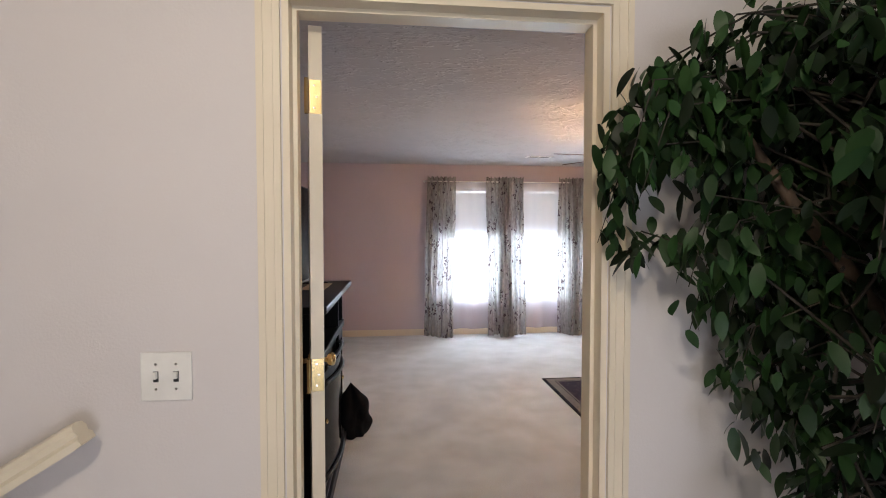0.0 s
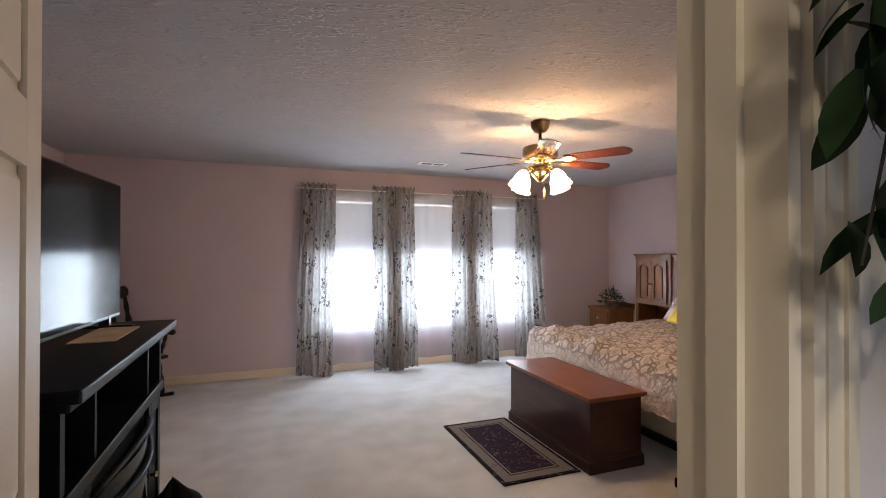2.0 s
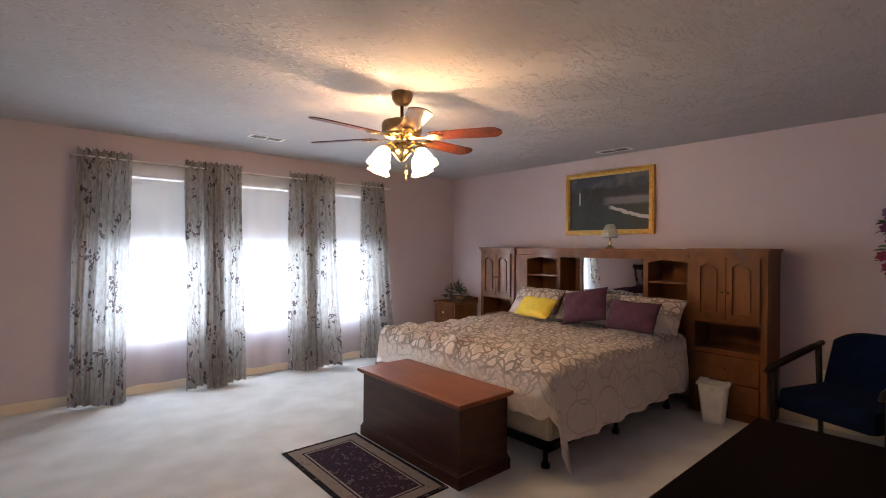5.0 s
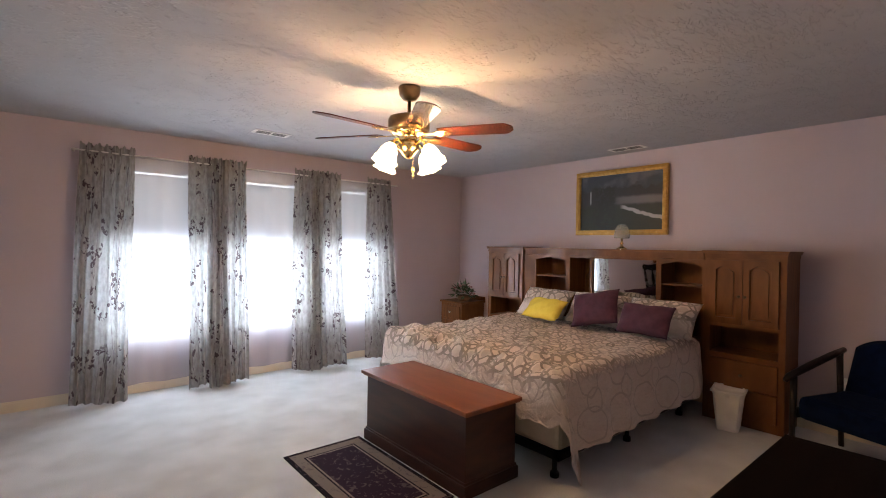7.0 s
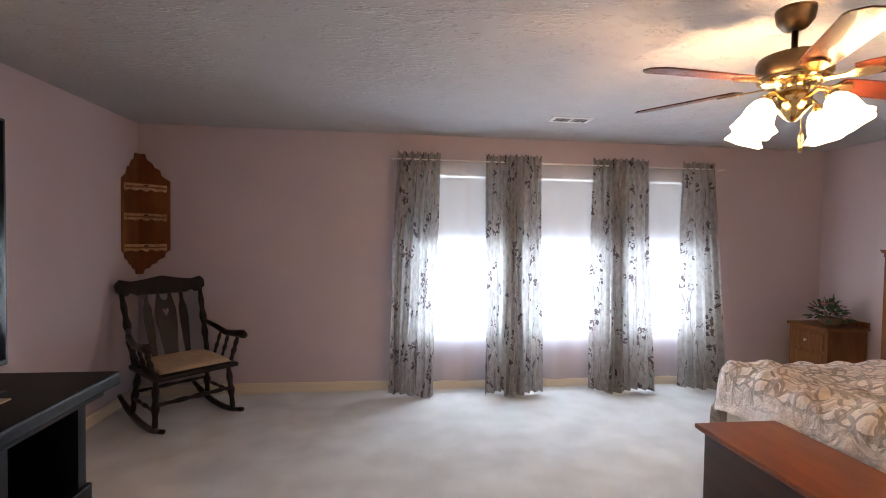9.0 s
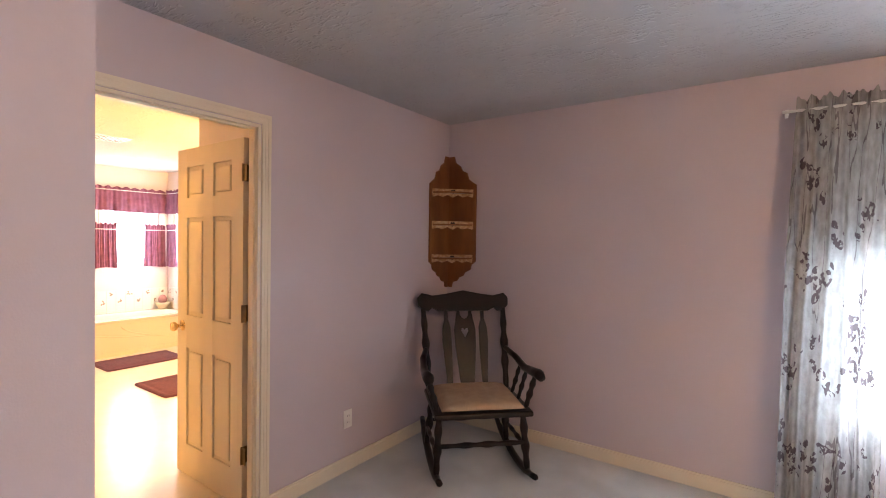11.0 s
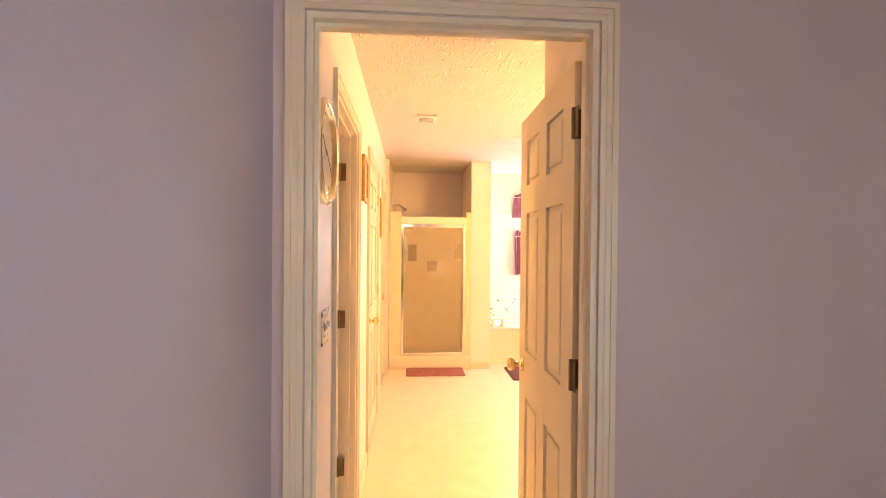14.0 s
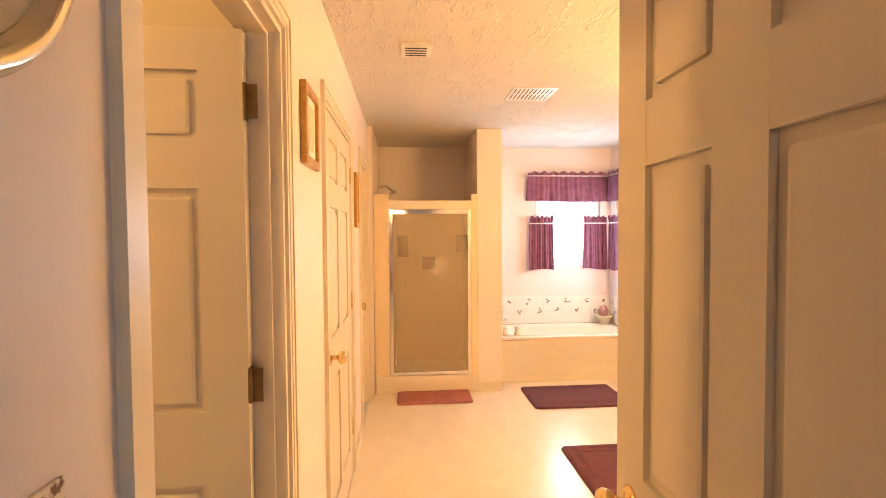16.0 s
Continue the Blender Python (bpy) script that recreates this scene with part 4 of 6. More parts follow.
def cushion(name, w, h, d, m, material, label, category="cushion", group=""):
    """A stuffed pillow; local x is its width, z its height, y its depth."""
    c = thing(name, m, label, category, group)
    bm = bmesh.new()

    def side(s):
        def fn(u, v):
            a, b = 2 * u - 1, 2 * v - 1
            puff = max(0.0, (1 - abs(a) ** 2.6) * (1 - abs(b) ** 2.6)) ** 0.55
            pin = 1 - 0.06 * (1 - abs(b)) * abs(a) ** 3
            pin2 = 1 - 0.07 * (1 - abs(a)) * abs(b) ** 3
            return Vector((a * w / 2 * pin, s * d / 2 * puff + 0.006 * math.sin(7 * a + 5 * b), (b * pin2 + 1) * h / 2))
        return fn
    uvs = lambda u, v: (u * w + w, v * h + 0.3)
    sheet(bm, side(1), 18, 14, uvs)
    sheet(bm, side(-1), 18, 14, uvs)
    bmesh.ops.remove_doubles(bm, verts=bm.verts, dist=0.0004)
    part("cover", bm, material, c)
    return c


def bed():
    X0, X1, Y0, Y1, T = 3.10, 5.10, 3.36, 5.30, 0.66
    b = thing("bed", pose((X0 + X1) / 2, (Y0 + Y1) / 2, 0), "king bed with cream box spring on a dark metal frame", "bed")
    cx, cy = (X0 + X1) / 2, (Y0 + Y1) / 2
    part("frame", boxes((X0 - cx + 0.05, X1 - cx, Y0 - cy + 0.04, Y0 - cy + 0.08, 0.14, 0.19), (X0 - cx + 0.05, X1 - cx, Y1 - cy - 0.08, Y1 - cy - 0.04, 0.14, 0.19), (X0 - cx + 0.05, X0 - cx + 0.09, Y0 - cy + 0.04, Y1 - cy - 0.04, 0.14, 0.19), (X1 - cx - 0.05, X1 - cx, Y0 - cy + 0.04, Y1 - cy - 0.04, 0.14, 0.19)), BLACKWOOD, b)
    for lx in (X0 - cx + 0.12, 0.0, X1 - cx - 0.12):
        for ly in (Y0 - cy + 0.12, 0.0, Y1 - cy - 0.12):
            part("leg", lathe(bmesh.new(), [(0.028, 0), (0.028, 0.03), (0.016, 0.04), (0.016, 0.14)], 12, Matrix.Translation((lx, ly, 0))), BLACKWOOD, b)
    part("box_spring", soft_box(bmesh.new(), X0 - cx + 0.06, X1 - cx, Y0 - cy + 0.05, Y1 - cy - 0.05, 0.19, 0.40, 0.03), BOXSPRING, b, "cream ticking box spring")
    part("mattress", soft_box(bmesh.new(), X0 - cx + 0.05, X1 - cx, Y0 - cy + 0.04, Y1 - cy - 0.04, 0.402, T - 0.03, 0.05), BOXSPRING, b, "thick mattress")
    q = thing("comforter", pose(cx, cy, T), "pale beige comforter with taupe ring pattern spread over the bed", "comforter")
    LX, LY, DF, DS = X1 - X0 - 0.02, Y1 - Y0, 0.28, 0.45
    rr = 0.09

    def roll(d):
        """Out and down for a cloth length d past the round edge."""
        q1 = rr * math.pi / 2
        if d < -0.0:
            return d, 0.0
        if d < q1:
            return rr * math.sin(d / rr), -rr * (1 - math.cos(d / rr))
        return rr + 0.10 * (d - q1), -rr - (d - q1) * 0.97

    def fn(u, v):
        s, t = -(LX / 2 + DF) + (LX + DF) * u, -(LY / 2 + DS) + (LY + 2 * DS) * v
        dx, dn, df = -(s + LX / 2) + rr, -(t + LY / 2) + rr, (t - LY / 2) + rr
        ox, zx = roll(max(dx, -9))
        oy, zy = roll(max(dn, df))
        x = -LX / 2 + rr - ox if dx > 0 else s
        if dn > df:
            y = -LY / 2 + rr - oy if dn > 0 else t
        else:
            y = LY / 2 - rr + oy if df > 0 else t
        zx, zy = (zx if dx > 0 else 0), (zy if max(dn, df) > 0 else 0)
        z = -math.hypot(zx, zy)
        both = min(-zx, -zy)
        if both > 0:
            k = both * 0.10
            x += 5.0 * k
            y += k if df > dn else -k
            z -= 0.42 * both
        w = 1 if z > -0.05 or dx > 0 else 0.4
        n1 = noise.noise(Vector((s * 2.3, t * 2.3, 0.3)))
        n2 = noise.noise(Vector((s * 6.5, t * 6.5, 4.3)))
        n3 = noise.noise(Vector((s * 15, t * 15, 9.3)))
        scr = max(0.0, 1 - (s + LX / 2) / 0.7) if dx < 0.2 else 0.8
        z += w * (0.024 * n1 + (0.022 + 0.034 * scr) * n2 + (0.013 + 0.024 * scr) * n3) + 0.018
        if z < -0.10:
            fold = 0.022 * math.sin(s * 17 + 2 * n1) if max(dn, df) > dx else 0.018 * math.sin(t * 16 + 2 * n1)
            hang = min(1, (-z - 0.10) / 0.2)
            if max(dn, df) > 0.1:
                y += (fold + 0.02 * n2) * hang * (-1 if dn > df else 1)
            if dx > 0.1:
                x -= (fold + 0.02 * n2) * hang
        return Vector((x, y, z))
    part("cloth", sheet(bmesh.new(), fn, 130, 150, lambda u, v: (u * (LX + DF), v * (LY + 2 * DS))), COMFORTER, q)
    for y, tilt in ((3.62, 0), (4.22, 3), (4.86, -2)):
        cushion("bed_pillow", 0.62, 0.36, 0.17, Matrix.Translation((4.78, y, T + 0.03)) @ pose(0, 0, 0, 38, 0, 90 + tilt), COMFORTER, "beige ring-pattern pillow leaning on the headboard", "pillow", "pillows on the bed")
    cushion("throw_cushion", 0.46, 0.26, 0.13, Matrix.Translation((4.52, 4.66, T + 0.06)) @ pose(0, 0, 0, 46, 0, 84), YELLOW, "bright yellow throw cushion lying on the pillows", "cushion")
    cushion("throw_cushion", 0.45, 0.34, 0.14, Matrix.Translation((4.56, 4.06, T + 0.07)) @ pose(0, 0, 0, 30, 12, 97), VELVET, "square plum purple throw cushion", "cushion")
    cushion("throw_cushion", 0.45, 0.28, 0.14, Matrix.Translation((4.50, 3.60, T + 0.06)) @ pose(0, 0, 0, 30, 0, 88), VELVET, "oblong plum purple throw cushion", "cushion")


bed()


def cedar_chest():
    c = thing("blanket_chest", pose(2.81, 4.16, 0), "cherry wood blanket chest at the foot of the bed", "chest")
    L, D = 0.545, 0.225
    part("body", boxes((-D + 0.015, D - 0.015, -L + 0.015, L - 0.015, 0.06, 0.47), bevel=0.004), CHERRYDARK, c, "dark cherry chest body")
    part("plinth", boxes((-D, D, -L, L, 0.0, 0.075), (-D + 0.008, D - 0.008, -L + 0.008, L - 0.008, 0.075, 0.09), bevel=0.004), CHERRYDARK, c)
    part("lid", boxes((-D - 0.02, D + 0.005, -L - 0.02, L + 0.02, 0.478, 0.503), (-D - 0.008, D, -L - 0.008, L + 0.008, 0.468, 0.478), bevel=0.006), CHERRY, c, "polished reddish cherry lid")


cedar_chest()
_r = tagged(part("rug", boxes((-0.285, 0.285, -0.53, 0.53, 0.0, 0.009), bevel=0.003), RUG, m=pose(2.285, 4.215, 0.0)), "small dark rug with a patterned border beside the chest", "rug")


# ---- headboard wall unit ----
def arch_pts(x0, x1, z0, zs, ztop, n=10):
    """Outline with a gently arched head."""
    pts = [(x0, z0), (x1, z0), (x1, zs)]
    for i in range(1, n):
        k = i / n
        pts.append((x1 + (x0 - x1) * k, zs + (ztop - zs) * math.sin(math.pi * k)))
    pts.append((x0, zs))
    return pts


def arch_rail(x0, x1, zs, ztop, ztall, n=12):
    """A head rail with an arched underside."""
    pts = [(x1, ztall), (x0, ztall)]
    for i in range(n + 1):
        k = i / n
        pts.append((x0 + (x1 - x0) * k, zs + (ztop - zs) * math.sin(math.pi * k)))
    return pts


# local frame of the unit: x runs along the wall towards the south, y out into the wall, origin at its front on the floor
HB = pose(5.12, 5.93, 0, 0, 0, -90)


def tower(x0, x1, name, label):
    t = thing(name, HB @ Matrix.Translation((x0, 0, 0)), label, "cabinet", "headboard wall unit")
    w, d = x1 - x0, 0.36
    part("body", boxes((0, 0.03, 0.018, d, 0, 1.36), (w - 0.03, w, 0.018, d, 0, 1.36), (0.03, w - 0.03, d - 0.012, d, 0, 1.36), (0.03, w - 0.03, 0.018, d - 0.012, 0.0, 0.06), (0.03, w - 0.03, 0.02, d - 0.012, 0.545, 0.57), (0.03, w - 0.03, 0.02, d - 0.012, 0.80, 0.82), (0.03, w - 0.03, 0.018, d - 0.012, 1.335, 1.36)), OAK, t)
    part("face_frame", boxes((0, 0.045, 0, 0.018, 0, 1.36), (w - 0.045, w, 0, 0.018, 0, 1.36), (0.045, w - 0.045, 0, 0.018, 0, 0.07), (0.045, w - 0.045, 0, 0.018, 0.53, 0.57), (0.045, w - 0.045, 0, 0.018, 0.79, 0.82), (0.045, w - 0.045, 0, 0.018, 1.345, 1.36)), OAK, t)
    half = (w - 0.09) / 2
    for k in range(2):
        a0 = 0.045 + k * half + 0.002
        a1 = a0 + half - 0.004
        dr = part("door", boxes((a0, a0 + 0.045, -0.022, 0.0, 0.822, 1.343), (a1 - 0.045, a1, -0.022, 0.0, 0.822, 1.343), (a0 + 0.045, a1 - 0.045, -0.022, 0.0, 0.822, 0.87)), OAK, t)
        part("top_rail", plate(bmesh.new(), arch_rail(a0 + 0.045, a1 - 0.045, 1.265, 1.30, 1.343), 0.022, Matrix.Translation((0, -0.022, 0))), OAK, dr)
        bm = plate(bmesh.new(), arch_pts(a0 + 0.043, a1 - 0.043, 0.868, 1.265, 1.302), 0.006, Matrix.Translation((0, -0.006, 0)))
        plate(bm, arch_pts(a0 + 0.068, a1 - 0.068, 0.893, 1.245, 1.275), 0.010, Matrix.Translation((0, -0.016, 0)))
        part("panel", bm, OAK, dr)
        kx = a1 - 0.02 if k == 0 else a0 + 0.02
        part("knob", lathe(bmesh.new(), [(0.005, 0), (0.005, 0.012), (0.012, 0.018), (0.012, 0.026), (0.0001, 0.03)], 12, Matrix.Translation((kx, -0.022, 1.05)) @ pose(0, 0, 0, 90)), OLDBRASS, dr, "dark metal knob", True)
    for z0, z1 in ((0.075, 0.295), (0.305, 0.525)):
        dw = part("drawer", boxes((0.047, w - 0.047, -0.016, 0.01, z0, z1), bevel=0.005), OAK, t)
        part("knob", lathe(bmesh.new(), [(0.005, 0), (0.005, 0.012), (0.012, 0.018), (0.012, 0.026), (0.0001, 0.03)], 12, Matrix.Translation((w / 2, -0.016, (z0 + z1) / 2)) @ pose(0, 0, 0, 90)), OLDBRASS, dw, "dark metal knob", True)
    part("cornice", boxes((-0.004, w + 0.004, -0.006, d, 1.36, 1.396), (-0.014, w + 0.014, -0.018, d, 1.396, 1.410), (-0.020, w + 0.020, -0.026, d, 1.410, 1.424)), OAK, t)


tower(0.0, 0.56, "headboard_cabinet", "honey oak headboard tower with pale lit doors beside the nightstand")
tower(2.585, 3.17, "headboard_cabinet", "honey oak headboard tower with arched doors and an open shelf")


def bridge():
    x0, x1, d = 0.56, 2.585, 0.30
    t = thing("headboard_bridge", HB @ Matrix.Translation((0, 0.04, 0)), "honey oak headboard bridge with open shelves and a mirror", "headboard", "headboard wall unit")
    part("back", boxes((x0, x1, d - 0.012, d, 0.30, 1.34)), OAK, t)
    rows = [(a - 0.018, a + 0.018, 0, d - 0.012, 0.30, 1.34) for a in (0.72, 1.18, 2.17)]
    for row in rows:
        part("upright", boxes(row), OAK, t)
    for a, b in ((x0 + 0.002, 0.74), (1.155, 1.205), (1.455, 1.48), (2.15, 2.195), (2.555, x1 - 0.002)):
        part("face_stile", boxes((a, b, -0.016, 0, 0.30, 1.34)), OAK, t)
    for a, b in ((0.74, 1.155), (2.195, 2.555)):
        part("arch_rail", plate(bmesh.new(), arch_rail(a, b, 1.285, 1.315, 1.34), 0.016, Matrix.Translation((0, -0.016, 0))), OAK, t)
        part("shelf", boxes((a, b, 0.005, d - 0.014, 1.095, 1.11)), OAK, t)
        part("shelf", boxes((a, b, 0.005, d - 0.014, 0.90, 0.915)), OAK, t)
    part("top_rail", boxes((1.205, 2.15, -0.016, 0, 1.318, 1.34)), OAK, t)
    part("mirror", boxes((1.48, 2.15, 0.004, 0.008, 0.62, 1.318)), MIRROR, t, "bevelled mirror reflecting the window")
    part("bottom_rail", boxes((x0 + 0.01, x1 - 0.01, -0.012, d, 0.58, 0.62)), OAK, t)
    part("top", boxes((x0 + 0.022, x1 - 0.022, -0.020, d, 1.342, 1.396), (x0 + 0.022, x1 - 0.022, -0.045, d, 1.396, 1.418)), OAK, t)


bridge()


def nightstand():
    n = thing("nightstand", pose(5.24, 6.55, 0), "honey oak nightstand in the corner with a drawer", "nightstand")
    part("body", boxes((-0.20, 0.22, -0.21, 0.21, 0.05, 0.64), bevel=0.003), OAK, n)
    part("plinth", boxes((-0.205, 0.22, -0.215, 0.215, 0.0, 0.06), bevel=0.004), OAK, n)
    part("top", boxes((-0.225, 0.235, -0.225, 0.225, 0.64, 0.668), bevel=0.008), OAK, n)
    part("gallery", boxes((0.20, 0.23, -0.225, 0.225, 0.668, 0.72), bevel=0.006), OAK, n)
    for z0, z1 in ((0.44, 0.60), (0.10, 0.41)):
        dr = part("drawer" if z0 > 0.3 else "door", boxes((-0.216, -0.198, -0.175, 0.175, z0, z1), bevel=0.006), OAK, n)
        part("knob", lathe(bmesh.new(), [(0.006, 0), (0.006, 0.012), (0.015, 0.02), (0.0001, 0.03)], 12, Matrix.Translation((-0.216, 0, (z0 + z1) / 2)) @ pose(0, 0, 0, 0, -90)), WHITE, dr, "small pale knob", True)


nightstand()


def leaf_mesh(length, width, bend=0.2):
    """A pointed leaf along +x, creased on its midrib."""
    n = 5
    pts = []
    for i in range(n + 1):
        k = i / n
        w = width / 2 * math.sin(math.pi * min(1, k * 0.93 + 0.07)) ** 0.8
        z = -bend * length * k * k
        pts.append(((k * length, -w, z + 0.12 * w), (k * length, 0, z), (k * length, w, z + 0.12 * w)))
    return pts


def add_leaf(bm, m, length, width, bend=0.2):
    rows = [[bm.verts.new(m @ Vector(p)) for p in r] for r in leaf_mesh(length, width, bend)]
    for a, b in zip(rows, rows[1:]):
        for k in range(2):
            f = bm.faces.new((a[k], b[k], b[k + 1], a[k + 1]))
            f.smooth = True


def arrangement():
    p = thing("flower_arrangement", pose(5.22, 6.50, 0.668), "small dried flower and leaf arrangement in a basket on the nightstand", "flower arrangement")
    part("basket", lathe(bmesh.new(), [(0.06, 0), (0.085, 0.03), (0.09, 0.07), (0.08, 0.075), (0.05, 0.07)], 18), WICKER, p, "", True)
    rnd = random.Random(5)
    bm, fb = bmesh.new(), bmesh.new()
    for _ in range(130):
        a, e, r = rnd.uniform(0, 6.28), rnd.uniform(-0.2, 1.4), rnd.uniform(0.04, 0.17)
        q = Vector((r * math.cos(a) * math.cos(e), 1.2 * r * math.sin(a) * math.cos(e), 0.08 + r * math.sin(e)))
        add_leaf(bm, Matrix.Translation(q) @ Euler((rnd.uniform(-1, 1), -e + rnd.uniform(-.5, .5), a)).to_matrix().to_4x4(), rnd.uniform(0.04, 0.075), rnd.uniform(0.018, 0.03))
    for _ in range(26):
        a, e = rnd.uniform(0, 6.28), rnd.uniform(0.1, 1.3)
        r = 0.15
        bmesh.ops.create_icosphere(fb, subdivisions=1, radius=rnd.uniform(0.012, 0.022), matrix=Matrix.Translation((r * math.cos(a) * math.cos(e), 1.2 * r * math.sin(a) * math.cos(e), 0.08 + r * math.sin(e))) @ Matrix.Diagonal((1, 1.2, 0.7, 1)))
    part("leaves", bm, LEAFDARK, p)
    part("blossoms", fb, BLOSSOM, p, "dusty pink dried blossoms")


arrangement()


def painting():
    w, h = 1.05, 0.71
    p = thing("framed_painting", pose(5.498, 4.355, 1.57, 0, 0, -90), "dark mountain lake painting in a wide gilt frame", "painting")
    f = 0.055
    for a in ((-w / 2, w / 2, 0, f), (-w / 2, w / 2, h - f, h)):
        part("frame_rail", boxes((a[0], a[1], -0.035, -0.001, a[2], a[3]), (a[0] + 0.012, a[1] - 0.012, -0.045, -0.035, a[2] + 0.012, a[3] - 0.02), bevel=0.005), GOLD, p)
    for a in ((-w / 2, -w / 2 + f), (w / 2 - f, w / 2)):
        part("frame_stile", boxes((a[0], a[1], -0.0345, -0.001, f, h - f), (a[0] + 0.012, a[1] - 0.012, -0.044, -0.0345, f, h - f), bevel=0.005), GOLD, p)
    part("canvas", boxes((-w / 2 + f, w / 2 - f, -0.016, -0.006, f, h - f)), PAINTING, p, "dusk lake and mountains in dark blue and umber")


painting()


def touch_lamp():
    t = thing("small_lamp", pose(5.20, 4.16, 1.418), "small brass lamp with etched glass shade on the headboard", "lamp")
    part("base", lathe(bmesh.new(), [(0.05, 0), (0.05, 0.008), (0.03, 0.02), (0.012, 0.035), (0.018, 0.06), (0.010, 0.08), (0.010, 0.11)], 18), BRASS, t, "", True)
    part("shade", lathe(bmesh.new(), [(0.072, 0.11), (0.078, 0.14), (0.066, 0.20), (0.04, 0.25), (0.038, 0.25), (0.062, 0.20), (0.074, 0.14), (0.069, 0.11)], 24, I4, lambda a, z: 1 + 0.05 * math.cos(8 * a)), glass_material("etched_glass", 0.15, 0.70, (0.50, 0.52, 0.48)), t, "etched greenish glass shade", True)


touch_lamp()


def wastebasket():
    b = thing("wastebasket", pose(5.00, 3.10, 0, 0, 0, 12), "white plastic wastebasket beside the bed", "wastebasket")
    bm = bmesh.new()

    def ring(w, d, z):
        return [(x * w, y * d, z) for x, y in ((-1, -0.8), (-0.8, -1), (0.8, -1), (1, -0.8), (1, 0.8), (0.8, 1), (-0.8, 1), (-1, 0.8))]
    rows = [ring(0.10, 0.075, 0.0), ring(0.135, 0.105, 0.30), ring(0.152, 0.120, 0.305), ring(0.152, 0.120, 0.315), ring(0.132, 0.102, 0.312), ring(0.098, 0.073, 0.006)]
    vs = [[bm.verts.new(p) for p in r] for r in rows]
    for a, c in zip(vs, vs[1:]):
        for i in range(8):
            bm.faces.new((a[i], a[(i + 1) % 8], c[(i + 1) % 8], c[i]))
    bm.faces.new(vs[0][::-1])
    bm.faces.new(vs[-1])
    part("bin", bm, WHITE, b)
    part("liner", lathe(bmesh.new(), [(0.118, 0.27), (0.122, 0.316), (0.13, 0.318), (0.134, 0.300)], 16, Matrix.Diagonal((1.15, 0.9, 1, 1))), WHITE, b, "thin white bag liner", True)


wastebasket()


def armchair():
    c = thing("armchair", pose(4.92, 2.22, 0, 0, 0, 250), "navy blue upholstered armchair with sloping wooden arms", "armchair")
    part("seat", soft_box(bmesh.new(), -0.29, 0.29, -0.31, 0.24, 0.28, 0.44, 0.05), BLUE, c)

    def back(side):
        def fn(u, v):
            a = 2 * u - 1
            top = 0.50 - 0.09 * abs(a) ** 3
            puff = 0.06 * max(0.0, (1 - abs(a) ** 4) * (1 - abs(2 * v - 1) ** 4)) ** 0.5
            return Vector((a * 0.30, side * puff + 0.15 * v, top * v))
        return fn
    bm = bmesh.new()
    sheet(bm, back(1), 20, 14)
    sheet(bm, back(-1), 20, 14)
    bmesh.ops.remove_doubles(bm, verts=bm.verts, dist=0.0005)
    bmesh.ops.translate(bm, vec=(0, 0.19, 0.32), verts=bm.verts)
    part("backrest", bm, BLUE, c, "rounded navy backrest")
    for s in (-1, 1):
        x = s * 0.335
        part("arm", tube(bmesh.new(), [(x, -0.36, 0.535), (x, -0.32, 0.56), (x, -0.10, 0.62), (x, 0.14, 0.68), (x, 0.27, 0.71)], [0.016, 0.024, 0.027, 0.025, 0.02], 8), DARKWOOD, c, "dark wooden arm", True)
        for y0, y1, z1 in ((-0.28, -0.27, 0.57), (0.26, 0.22, 0.69)):
            part("leg", tube(bmesh.new(), [(x, y0, 0), (x, y1, z1)], [0.018, 0.022], 8), DARKWOOD, c, "", True)
        part("rail", boxes((x - 0.015, x + 0.015, -0.28, 0.26, 0.27, 0.33)), DARKWOOD, c)


armchair()


def wall_swag():
    """A hanging bunch of cloth flowers: leaves round the back, blossoms in front."""
    rnd = random.Random(31)
    w = thing("floral_wall_swag", pose(5.498, 1.92, 1.50, 0, 0, -90), "wall swag of plum, magenta and lilac cloth flowers", "wall decoration")
    lb, groups = bmesh.new(), [bmesh.new() for _ in range(3)]
    for k in range(170):
        a, q = rnd.uniform(0, 6.283), math.sqrt(rnd.random())
        p = Vector((0.21 * q * math.cos(a), -0.03 - 0.05 * rnd.random(), 0.40 * q * math.sin(a)))
        turn = Euler((rnd.uniform(-0.9, 0.9), rnd.uniform(-0.5, 0.5), a + rnd.uniform(-0.6, 0.6))).to_matrix().to_4x4()
        if k < 90:
            add_leaf(lb, Matrix.Translation(p) @ turn, rnd.uniform(0.06, 0.10), rnd.uniform(0.025, 0.04))
        else:
            bm = groups[0 if p.z > 0.12 else 1 if p.z < -0.10 else 2]
            for j in range(6):
                add_leaf(bm, Matrix.Translation(p + Vector((0, -0.04, 0))) @ Matrix.Rotation(radians(90), 4, "X") @ Matrix.Rotation(j * 1.047 + a, 4, "Z") @ Matrix.Rotation(-0.5, 4, "Y"), 0.042, 0.034, 0.3)
    part("leaves", lb, LEAFDARK, w)
    part("hook", tube(bmesh.new(), [(0, -0.001, 0.36), (0, -0.03, 0.36), (0, -0.035, 0.38)], 0.003, 6), OLDBRASS, w)
    for bm, name, c1, c2 in zip(groups, ("lilac", "magenta", "plum"), ((0.22, 0.15, 0.26), (0.30, 0.03, 0.08), (0.16, 0.03, 0.12)), ((0.14, 0.08, 0.18), (0.18, 0.02, 0.05), (0.09, 0.02, 0.07))):
        part("blossoms", bm, mat(name + "_cloth_petals", c1, c2, 0.8, scale=30), w, name + " cloth blossoms")


wall_swag()


